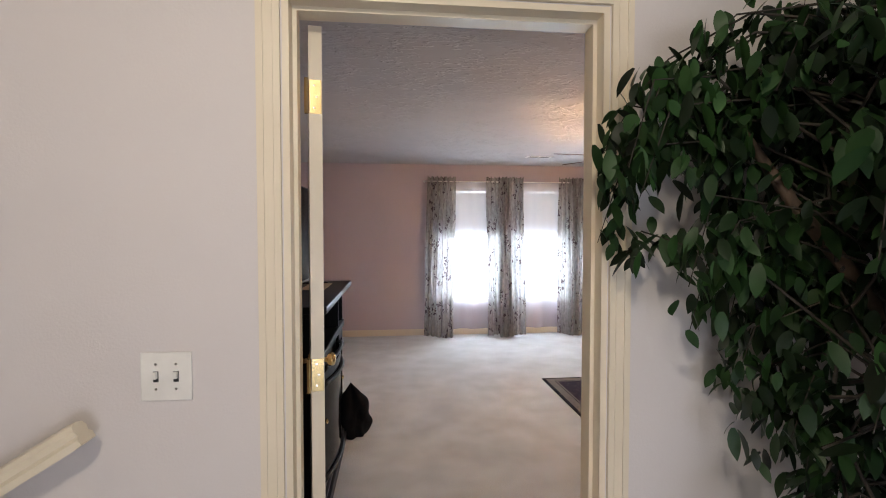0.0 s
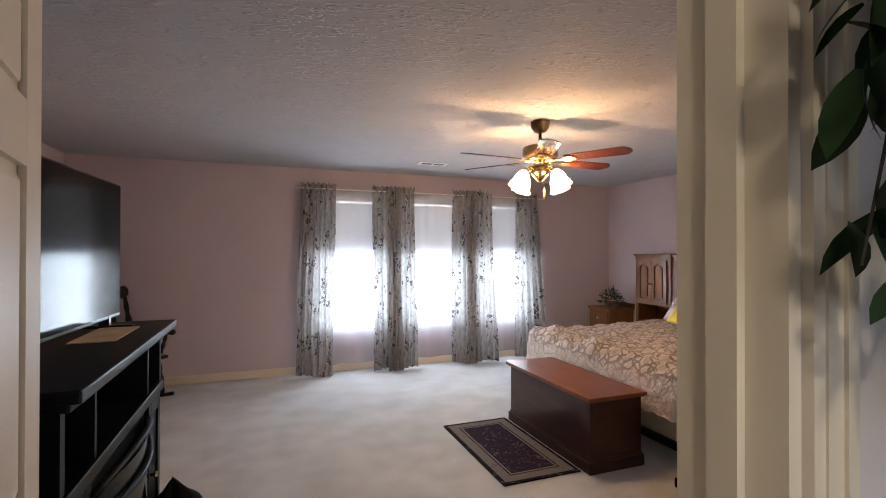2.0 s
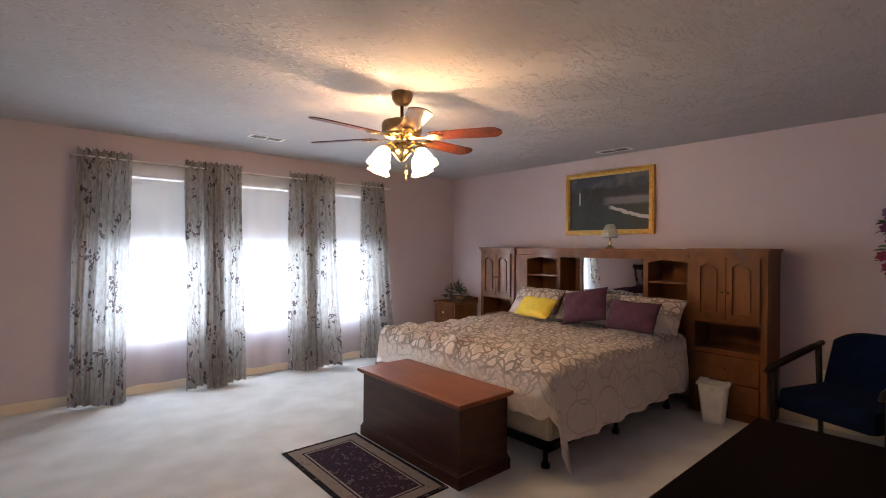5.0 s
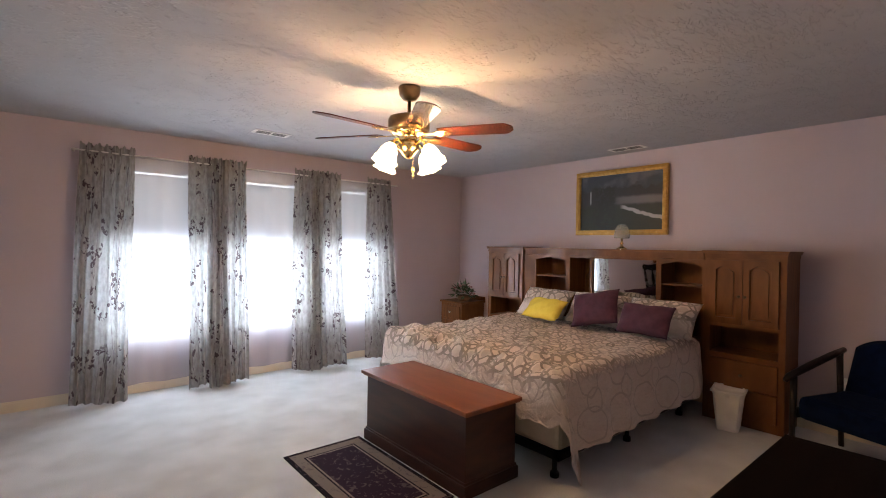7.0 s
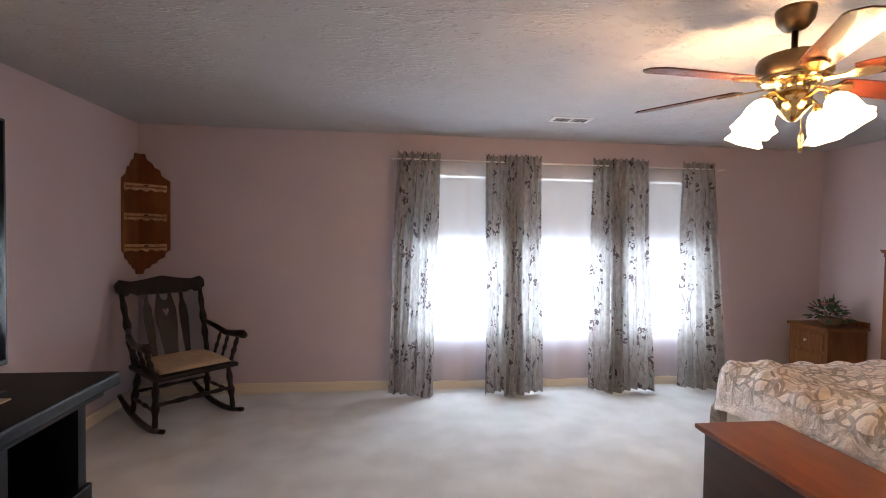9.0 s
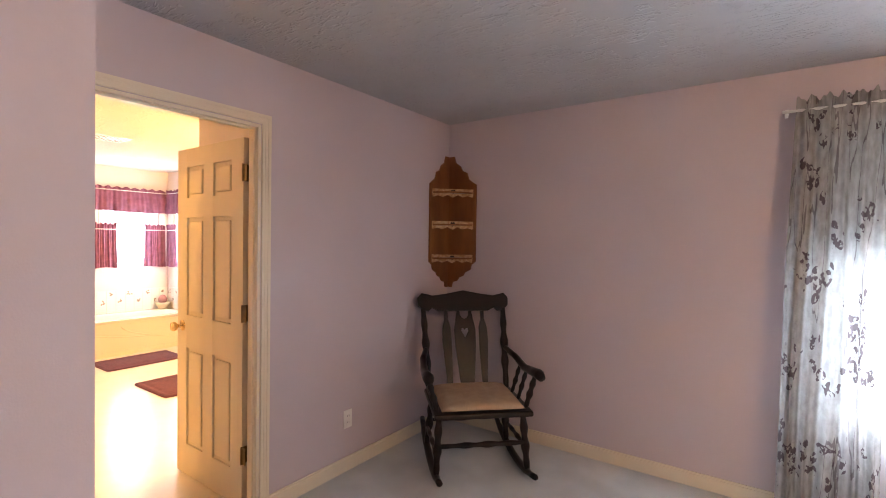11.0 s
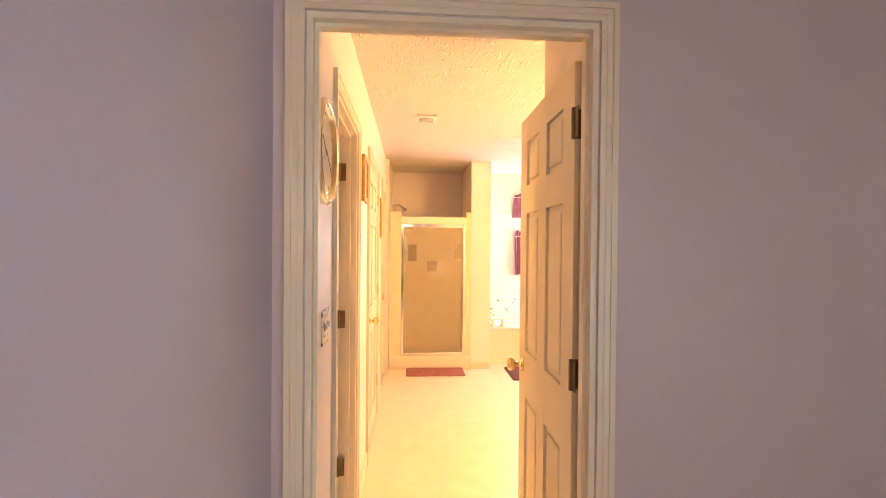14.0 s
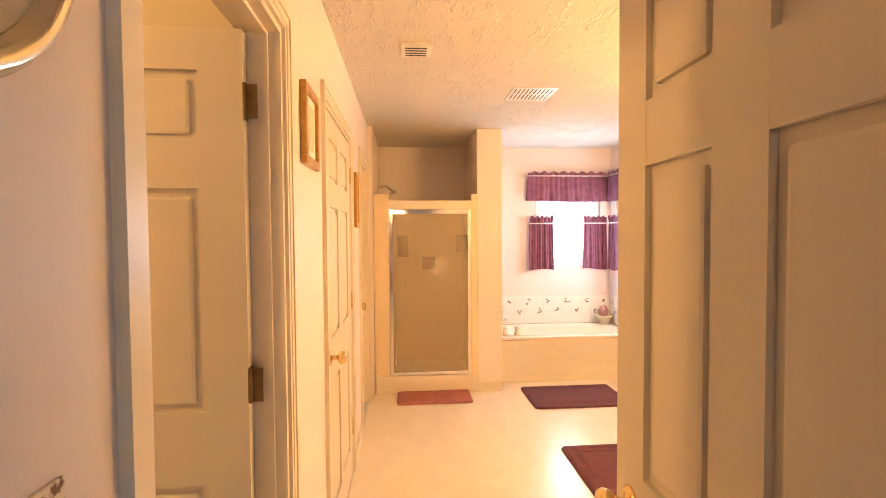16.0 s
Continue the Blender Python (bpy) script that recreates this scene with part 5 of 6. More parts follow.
def dresser():
    d = thing("low_dresser", pose(2.35, 1.885, 0), "low black-brown dresser along the entry wall", "dresser")
    part("body", boxes((-0.52, 0.52, -0.33, 0.31, 0.06, 0.72), bevel=0.004), EBONY, d)
    part("plinth", boxes((-0.50, 0.50, -0.33, 0.29, 0.0, 0.06)), EBONY, d)
    part("top", boxes((-0.54, 0.54, -0.345, 0.335, 0.72, 0.75), bevel=0.006), EBONY, d)
    for cx in (-0.26, 0.26):
        for z0 in (0.10, 0.31, 0.52):
            dr = part("drawer", boxes((cx - 0.245, cx + 0.245, 0.305, 0.326, z0, z0 + 0.19), bevel=0.005), EBONY, d)
            part("knob", lathe(bmesh.new(), [(0.006, 0), (0.006, 0.012), (0.014, 0.02), (0.0001, 0.028)], 12, Matrix.Translation((cx, 0.326, z0 + 0.095)) @ pose(0, 0, 0, -90)), OLDBRASS, dr, "dark metal knob", True)


dresser()


# ---- fireplace console and television ----
def fireplace():
    """Local x runs along the wall, -y is the front."""
    f = thing("fireplace_console", pose(-0.10, 3.12, 0, 0, 0, 90), "black electric fireplace media console with open shelves", "fireplace")
    W, D = 0.62, 0.29
    part("body", boxes((-W + 0.03, W - 0.03, -D + 0.06, D, 0.10, 0.80), (-W + 0.03, W - 0.03, D - 0.02, D, 0.80, 1.06)), BLACKWOOD, f)
    part("shelf_box", boxes((-W + 0.03, W - 0.03, -D + 0.04, D - 0.02, 0.80, 0.825), (-W + 0.03, -W + 0.06, -D + 0.04, D - 0.02, 0.825, 1.05), (W - 0.06, W - 0.03, -D + 0.04, D - 0.02, 0.825, 1.05), (-0.34, -0.32, -D + 0.04, D - 0.02, 0.825, 1.05), (0.32, 0.34, -D + 0.04, D - 0.02, 0.825, 1.05)), BLACKWOOD, f)
    part("top", boxes((-W - 0.02, W + 0.02, -D - 0.02, D, 1.075, 1.11), (-W, W, -D + 0.01, D, 1.05, 1.075), bevel=0.007), BLACKWOOD, f, "black moulded mantel top")
    part("base", boxes((-W, W, -D, D, 0, 0.07), (-W + 0.012, W - 0.012, -D + 0.015, D, 0.07, 0.09), (-W + 0.024, W - 0.024, -D + 0.03, D, 0.09, 0.11), bevel=0.005), BLACKWOOD, f, "stepped black plinth")
    part("shelf_rail", boxes((-W + 0.02, W - 0.02, -D + 0.03, -D + 0.055, 0.785, 0.83), bevel=0.005), BLACKWOOD, f)
    for s in (-1, 1):
        a0, a1 = sorted((s * (W - 0.03), s * 0.36))
        dr = part("door", boxes((a0, a0 + 0.045, -D + 0.042, -D + 0.06, 0.12, 0.78), (a1 - 0.045, a1, -D + 0.042, -D + 0.06, 0.12, 0.78), (a0 + 0.045, a1 - 0.045, -D + 0.042, -D + 0.06, 0.12, 0.18), (a0 + 0.045, a1 - 0.045, -D + 0.042, -D + 0.06, 0.71, 0.78), bevel=0.003), BLACKWOOD, f)
        part("panel", boxes((a0 + 0.044, a1 - 0.044, -D + 0.052, -D + 0.06, 0.179, 0.711)), BLACKWOOD, dr)
        kx = s * 0.385
        part("knob", lathe(bmesh.new(), [(0.006, 0), (0.006, 0.012), (0.014, 0.018), (0.012, 0.028), (0.0001, 0.031)], 12, Matrix.Translation((kx, -D + 0.042, 0.46)) @ pose(0, 0, 0, 90)), BRASS, dr, "small brass knob", True)
    bm = bmesh.new()

    def bow(u, v):
        x = -0.35 + 0.70 * u
        return Vector((x, -D + 0.045 - 0.05 * math.sin(math.pi * u), 0.12 + 0.60 * v))
    part("firebox_glass", sheet(bm, bow, 24, 2), SCREEN, f, "curved black firebox glass")
    for z in (0.12, 0.64, 0.72):
        bm = bmesh.new()
        tube(bm, [(-0.35 + 0.70 * u / 16, -D + 0.04 - 0.055 * math.sin(math.pi * u / 16), z + (0.05 * math.sin(math.pi * u / 16) if z > 0.7 else 0)) for u in range(17)], 0.012, 8)
        part("firebox_rim", bm, BLACKWOOD, f, "", True)
    part("runner", boxes((0.05, 0.42, -0.20, -0.05, 1.111, 1.114)), PAPER, f, "tan paper placemat lying on the top")
    tv = thing("television", pose(-0.06, 3.14, 1.11, 0, 0, 87), "large black flat-screen television on the console", "television")
    part("housing", boxes((-0.55, 0.55, -0.018, 0.022, 0.040, 0.645), (-0.35, 0.35, 0.022, 0.055, 0.10, 0.45), bevel=0.004), TVBODY, tv)
    part("screen", boxes((-0.54, 0.54, -0.0205, -0.018, 0.055, 0.637)), SCREEN, tv, "glossy black screen, switched off")
    for s in (-1, 1):
        part("foot", boxes((s * 0.42 - 0.015, s * 0.42 + 0.015, -0.11, 0.11, 0, 0.012), (s * 0.42 - 0.012, s * 0.42 + 0.012, -0.02, 0.02, 0.012, 0.06)), TVBODY, tv)


fireplace()


def floor_bag():
    b = thing("black_bag", pose(0.21, 3.66, 0, 0, 0, 20), "slumped black cloth bag on the carpet by the fireplace", "bag")

    def fn(u, v):
        a = 2 * math.pi * u
        r = (1 - v ** 3) * (1 + 0.15 * math.sin(3 * a + 4 * v)) * (0.75 + 0.25 * math.cos(2 * a))
        n = noise.noise(Vector((math.cos(a) * 2, math.sin(a) * 2, v * 4)))
        return Vector((0.14 * r * math.cos(a) * (1 + 0.25 * n), 0.19 * r * math.sin(a) * (1 + 0.25 * n), 0.37 * v + 0.02 * n * v))
    part("cloth", sheet(bmesh.new(), fn, 28, 16), BLACKCLOTH, b)


floor_bag()


# ---- rocking chair ----
def turned(bm, p0, p1, r, n=14, beads=3):
    """A turned spindle between two points."""
    p0, p1 = Vector(p0), Vector(p1)
    pts, rad = [], []
    for i in range(n * 2 + 1):
        k = i / (n * 2)
        pts.append(p0.lerp(p1, k))
        rad.append(r * (0.72 + 0.28 * math.sin(math.pi * k) + 0.22 * math.sin(2 * math.pi * beads * k) * math.sin(math.pi * k)))
    return tube(bm, pts, rad, 10)


def rocking_chair():
    c = thing("rocking_chair", pose(-0.69, 6.35, 0, 0, 0, 44) @ Matrix.Diagonal((1.05, 1.05, 1.0, 1)), "dark turned-wood rocking chair with a tan seat cushion in the corner", "rocking chair")
    W = 0.285
    part("seat", soft_box(bmesh.new(), -W - 0.01, W + 0.01, -0.27, 0.24, 0.40, 0.435, 0.012), DARKWOOD, c)
    for s in (-1, 1):
        x = s * (W - 0.01)
        pts = [(x, -0.36 + 0.86 * k / 18, 0.022 + 0.10 * ((k / 18 - 0.42) / 0.58) ** 2) for k in range(19)]
        part("rocker", tube(bmesh.new(), pts, [0.018] * 3 + [0.023] * 13 + [0.018] * 3, 8), DARKWOOD, c, "", True)
        part("front_leg", turned(bmesh.new(), (x, -0.22, 0.045), (x * 0.93, -0.18, 0.40), 0.023), DARKWOOD, c, "", True)
        part("back_leg", turned(bmesh.new(), (x, 0.22, 0.045), (x * 0.9, 0.17, 0.40), 0.023), DARKWOOD, c, "", True)
        part("side_stretcher", turned(bmesh.new(), (x, -0.20, 0.18), (x, 0.20, 0.18), 0.014), DARKWOOD, c, "", True)
        part("back_post", turned(bmesh.new(), (s * (W - 0.02), 0.20, 0.43), (s * (W + 0.005), 0.40, 0.98), 0.024, beads=4), DARKWOOD, c, "", True)
        ax = s * (W + 0.03)
        part("arm", tube(bmesh.new(), [(s * (W - 0.005), 0.28, 0.70), (ax, 0.16, 0.665), (ax + s * 0.01, 0.0, 0.63), (ax + s * 0.015, -0.16, 0.645), (ax + s * 0.015, -0.25, 0.655), (ax + s * 0.015, -0.29, 0.645)], [0.018, 0.021, 0.024, 0.030, 0.034, 0.024], 10), DARKWOOD, c, "", True)
        for y in (-0.20, -0.05, 0.08):
            part("arm_spindle", turned(bmesh.new(), (s * (W - 0.015), y + 0.01, 0.43), (ax + s * 0.008, y, 0.635), 0.018 if y < -0.1 else 0.014), DARKWOOD, c, "", True)
    part("front_stretcher", turned(bmesh.new(), (-W + 0.01, -0.21, 0.22), (W - 0.01, -0.21, 0.22), 0.017, beads=4), DARKWOOD, c, "", True)
    part("back_stretcher", turned(bmesh.new(), (-W + 0.01, 0.21, 0.22), (W - 0.01, 0.21, 0.22), 0.014), DARKWOOD, c, "", True)
    lean = Matrix.Translation((0, 0.20, 0.43)) @ Matrix.Rotation(radians(-20), 4, "X")
    top = [(-0.325, 0.60), (-0.33, 0.66), (-0.30, 0.695), (-0.22, 0.675), (-0.12, 0.69), (0, 0.715), (0.12, 0.69), (0.22, 0.675), (0.30, 0.695), (0.33, 0.66), (0.325, 0.60), (0.29, 0.565), (0.25, 0.56), (0.225, 0.585), (0.18, 0.56), (-0.18, 0.56), (-0.225, 0.585), (-0.25, 0.56), (-0.29, 0.565)]
    part("crest_rail", plate(bmesh.new(), top, 0.028, lean @ Matrix.Translation((0, -0.014, 0))), DARKWOOD, c, "shaped dark crest rail")
    for s in (-1, 1):
        o = [(0.105, 0), (0.135, 0), (0.15, 0.18), (0.162, 0.34), (0.158, 0.44), (0.142, 0.50), (0.145, 0.57), (0.118, 0.57), (0.118, 0.50), (0.102, 0.44), (0.098, 0.32), (0.10, 0.15)]
        part("side_splat", plate(bmesh.new(), [(s * x, z) for x, z in (o if s > 0 else o[::-1])], 0.014, lean @ Matrix.Translation((0, -0.007, 0))), DARKWOOD, c)
    half = [(0.045, 0.0), (0.058, 0.15), (0.072, 0.30), (0.076, 0.42), (0.062, 0.50), (0.05, 0.57), (0.034, 0.57), (0.030, 0.53), (0.016, 0.505), (0.0, 0.50)]
    heart = [(0.0, 0.36), (0.012, 0.385), (0.026, 0.41), (0.022, 0.43), (0.010, 0.432), (0.0, 0.42)]
    for s in (-1, 1):
        o = half + heart[::-1] + [(0.0, 0.0)]
        part("centre_splat", plate(bmesh.new(), [(s * x, z) for x, z in (o if s > 0 else o[::-1])], 0.014, lean @ Matrix.Translation((0, -0.007, 0))), DARKWOOD, c, "polished splat pierced with a heart")
    cu = thing("seat_cushion", c.matrix_basis @ Matrix.Translation((0, -0.015, 0.436)), "tan padded cushion on the rocking chair seat", "seat cushion")

    def fn(u, v):
        a, b = 2 * u - 1, 2 * v - 1
        puff = max(0.0, (1 - abs(a) ** 4) * (1 - abs(b) ** 4)) ** 0.4
        tuft = 0.012 * math.exp(-((abs(a) - 0.4) ** 2 + (abs(b) - 0.4) ** 2) * 40)
        return Vector((a * 0.25, b * 0.235, 0.012 + 0.045 * puff - tuft))
    bm = sheet(bmesh.new(), fn, 24, 24)
    sheet(bm, lambda u, v: Vector(((2 * u - 1) * 0.25, (2 * v - 1) * 0.235, 0.012 - 0.010 * max(0.0, (1 - abs(2 * u - 1) ** 4) * (1 - abs(2 * v - 1) ** 4)) ** 0.4)), 24, 24)
    bmesh.ops.remove_doubles(bm, verts=bm.verts, dist=0.0004)
    part("pad", bm, SEATPAD, cu)


rocking_chair()


def corner_shelf():
    s = thing("corner_shelf", pose(-1.298, 6.898, 1.10), "orange pine corner shelf with scalloped sides and painted trim", "shelf")
    out = [(0.0, 0.0), (0.045, 0.0), (0.055, 0.04), (0.10, 0.055), (0.12, 0.085), (0.155, 0.095), (0.175, 0.125), (0.225, 0.15), (0.235, 0.19), (0.272, 0.215), (0.272, 0.83), (0.225, 0.86), (0.20, 0.88), (0.185, 0.93), (0.14, 0.95), (0.12, 0.99), (0.075, 1.02), (0.06, 1.07), (0.0, 1.07)]
    part("side", plate(bmesh.new(), out, -0.014), PINE, s)
    part("side", plate(bmesh.new(), out, 0.014, Matrix.Rotation(radians(-90), 4, "Z")), PINE, s)
    for z in (0.235, 0.50, 0.755):
        bm = bmesh.new()
        pts = [(0.014, -0.014), (0.245, -0.014), (0.20, -0.13), (0.13, -0.20), (0.014, -0.245)]
        lo = [bm.verts.new((x, y, z)) for x, y in pts]
        hi = [bm.verts.new((x, y, z + 0.014)) for x, y in pts]
        bm.faces.new(lo)
        bm.faces.new(hi[::-1])
        for i in range(5):
            j = (i + 1) % 5
            bm.faces.new((lo[i], lo[j], hi[j], hi[i]))
        sh = part("shelf", bm, PINE, s)
        fret = [(-0.17, 0.0), (-0.16, -0.03), (-0.12, -0.018), (-0.08, -0.03), (-0.04, -0.012), (0, -0.034), (0.04, -0.012), (0.08, -0.03), (0.12, -0.018), (0.16, -0.03), (0.17, 0.0), (0.17, 0.034), (-0.17, 0.034)]
        mm = Matrix.Translation((0.128, -0.128, z + 0.002)) @ Matrix.Rotation(radians(45), 4, "Z") @ Matrix.Translation((0, -0.004, 0))
        # The fret's paler second colour paints in its highlights.
        tr = part("fretwork", plate(bmesh.new(), fret, 0.006, mm), mat("highlighted_fret", (0.34, 0.16, 0.055), (0.52, 0.33, 0.19), 0.5, scale=40), sh, "pale painted fretwork trim")
        # No hole is cut: a dark heart plate gives the cut-out's shade.
        hb = plate(bmesh.new(), [(0, -0.018), (0.018, 0.006), (0.014, 0.018), (0.004, 0.018), (0, 0.012), (-0.004, 0.018), (-0.014, 0.018), (-0.018, 0.006)], 0.002, mm @ Matrix.Translation((0, -0.0022, 0.008)))
        part("heart", hb, DARKWOOD, sh, "small dark heart plate for the shade in a cut-out")


corner_shelf()


def wall_plate(name, m, w, h, label, kind, material=WHITE):
    p = thing(name, m, label, "switch" if kind == "switch" else "outlet")
    part("plate", boxes((-w / 2, w / 2, -0.006, -0.0005, -h / 2, h / 2), bevel=0.0025), material, p)
    n = 2 if w > 0.1 else 1
    for k in range(n):
        x = (k - (n - 1) / 2) * 0.046
        if kind == "switch":
            t = part("toggle", boxes((x - 0.004, x + 0.004, -0.016, -0.006, -0.004, 0.012), bevel=0.001), WHITE, p)
            part("slot", boxes((x - 0.006, x + 0.006, -0.0068, -0.006, -0.013, 0.013)), VENTDARK, p)
            for z in (-0.03, 0.03):
                part("screw", lathe(bmesh.new(), [(0.003, 0), (0.003, 0.0012)], 10, Matrix.Translation((x, -0.006, z)) @ pose(0, 0, 0, 90)), CHROME, p)
        else:
            for z in (-0.02, 0.02):
                part("socket", boxes((-0.016, 0.016, -0.0075, -0.006, z - 0.014, z + 0.014), bevel=0.001), WHITE, p)
                part("slot", boxes((-0.008, -0.006, -0.0082, -0.0075, z - 0.005, z + 0.005), (0.006, 0.008, -0.0082, -0.0075, z - 0.005, z + 0.005)), VENTDARK, p)
    return p


wall_plate("light_switch", pose(-0.015, 1.40, 1.118), 0.117, 0.117, "white double toggle switch plate on the landing wall", "switch")
wall_plate("wall_outlet", pose(-1.30, 5.785, 0.33, 0, 0, 90), 0.07, 0.115, "white wall outlet near the baseboard", "outlet")
wall_plate("wall_outlet", pose(5.50, 2.48, 0.40, 0, 0, -90), 0.07, 0.115, "white wall outlet beside the headboard", "outlet")
FLORAL = mat("floral_painted_plate", (0.70, 0.62, 0.50), (0.16, 0.09, 0.05), 0.35, scale=55, spread=(0.52, 0.60))
wall_plate("light_switch", pose(-1.615, 4.35, 1.185, 0, 0, 180), 0.117, 0.115, "floral painted double switch plate in the bathroom", "switch", FLORAL)


# ---- landing: handrail and ficus ----
def handrail():
    r = thing("stair_handrail", pose(-0.165, 1.33, 1.02), "cream painted stair handrail descending along the landing wall", "handrail")
    bm = bmesh.new()
    prof = [(-0.026, -0.028), (0.026, -0.028), (0.026, -0.012), (0.018, -0.004), (0.022, 0.010), (0.016, 0.022), (0, 0.027), (-0.016, 0.022), (-0.022, 0.010), (-0.018, -0.004), (-0.026, -0.012)]
    d = Vector((-1, 0, -0.62)).normalized()
    up = Vector((-0.62, 0, 1)).normalized()
    ends = []
    for k in (0.0, 0.02, 2.2):
        ends.append([bm.verts.new(d * k + Vector((0, y, 0)) + up * z * (1 if k else 0.92)) for y, z in prof])
    for a, b in zip(ends, ends[1:]):
        for i in range(len(prof)):
            j = (i + 1) % len(prof)
            bm.faces.new((a[i], a[j], b[j], b[i]))
    bm.faces.new(ends[0])
    bm.faces.new(ends[-1][::-1])
    part("rail", bm, TRIM, r)
    for k in (0.25, 1.3):
        p = d * k - up * 0.03
        part("bracket", tube(bmesh.new(), [p, p + Vector((0, 0.0, -0.04)), p + Vector((0, 0.07, -0.05))], 0.007, 8), BRASS, r)


handrail()


def ficus():
    rnd = random.Random(11)
    t = thing("ficus_tree", pose(1.62, 1.06, 0), "tall artificial ficus tree with dense dark green leaves on the landing", "plant")
    part("pot", lathe(bmesh.new(), [(0.13, 0), (0.15, 0.02), (0.18, 0.26), (0.19, 0.28), (0.17, 0.28), (0.16, 0.24), (0.0001, 0.24)], 24), WICKER, t, "brown woven basket pot", True)
    bm = bmesh.new()
    trunk = [(0, 0, 0.24), (0.02, 0.02, 0.6), (-0.02, 0.0, 1.0), (-0.06, 0.03, 1.28), (-0.24, 0.08, 1.52), (-0.36, 0.12, 1.72)]
    tube(bm, trunk, [0.026, 0.024, 0.022, 0.018, 0.014, 0.008], 10)
    tube(bm, [(0.03, -0.02, 0.24), (-0.03, 0.03, 0.7), (0.04, 0.02, 1.1), (0.06, 0.0, 1.6), (0.05, -0.04, 2.0)], [0.026, 0.024, 0.022, 0.018, 0.010], 10)
    part("trunk", bm, BARK, t, "rough pale brown twisted trunk", True)
    tb, lb = bmesh.new(), bmesh.new()

    def outside(q):
        """Bare air left of the crown, and above its shoulder."""
        lim = (-0.61 if q.y > 0.08 else -0.45) if q.z > 1.34 else -0.44 if q.z > 1.20 else -0.33 if q.z > 1.10 else -0.38 if q.z > 0.98 else -0.32
        return q.x < lim or q.z > (1.74 if q.y < 0.08 else 1.92) + max(0.0, q.x + 0.42) * 1.1
    for k in range(380):
        z0 = rnd.uniform(0.75, 2.0)
        if z0 < 1.12 and k % 5 < 2:
            z0 += 0.85
        a = rnd.uniform(0, 6.283)
        root = Vector((rnd.uniform(-0.22, 0.08), rnd.uniform(-0.04, 0.04), z0))
        if k >= 290:
            z0 = rnd.uniform(1.30, 2.05)
            a = math.pi + rnd.uniform(-0.5, 0.7)
            root = Vector((rnd.uniform(-0.34, -0.12), rnd.uniform(0.02, 0.12), z0))
        L = rnd.uniform(0.25, 0.62) * (0.78 if z0 < 1.1 else 1.0)
        tip = root + Vector((math.cos(a) * L * 1.15, math.sin(a) * L * 0.5, rnd.uniform(-0.12, 0.28)))
        if k >= 290:
            tip.y = rnd.uniform(0.10, 0.26)
        tip.y = min(tip.y, 0.26)
        if tip.x < -0.68:
            tip.x = -0.68 + rnd.uniform(0, 0.1)
        mid = root.lerp(tip, 0.5) + Vector((0, 0, 0.06))
        droop = tip + Vector((math.cos(a) * 0.07, 0, -rnd.uniform(0.05, 0.2)))
        droop.y = min(droop.y, 0.26)
        pts = [root, mid, tip, droop]
        if any(outside(q) for q in pts):
            continue
        tube(tb, pts, [0.004, 0.003, 0.002, 0.001], 5)
        for s in range(40):
            u = rnd.uniform(0.25, 1.0) * 2.999
            i = int(u)
            p = pts[i].lerp(pts[i + 1], u - i) + Vector((rnd.gauss(0, 0.03), rnd.gauss(0, 0.03), rnd.gauss(0, 0.03)))
            p.y = min(p.y, 0.27)
            m = Matrix.Translation(p) @ Euler((rnd.uniform(-0.8, 0.8), rnd.uniform(0.3, 1.45), rnd.uniform(0, 6.283))).to_matrix().to_4x4()
            sz = rnd.uniform(0.042, 0.074)
            reach = m @ Vector((sz, 0, 0))
            if reach.y > 0.32 or outside(reach):
                continue
            add_leaf(lb, m, sz, sz * rnd.uniform(0.38, 0.50), rnd.uniform(0.1, 0.35))
    tagged(part("twig_mass", tb, TWIG, t, "thin dark twigs"), kind="stuff")
    tagged(part("crown", lb, LEAF, t, "many pointed dark green leaves"), kind="stuff")


ficus()


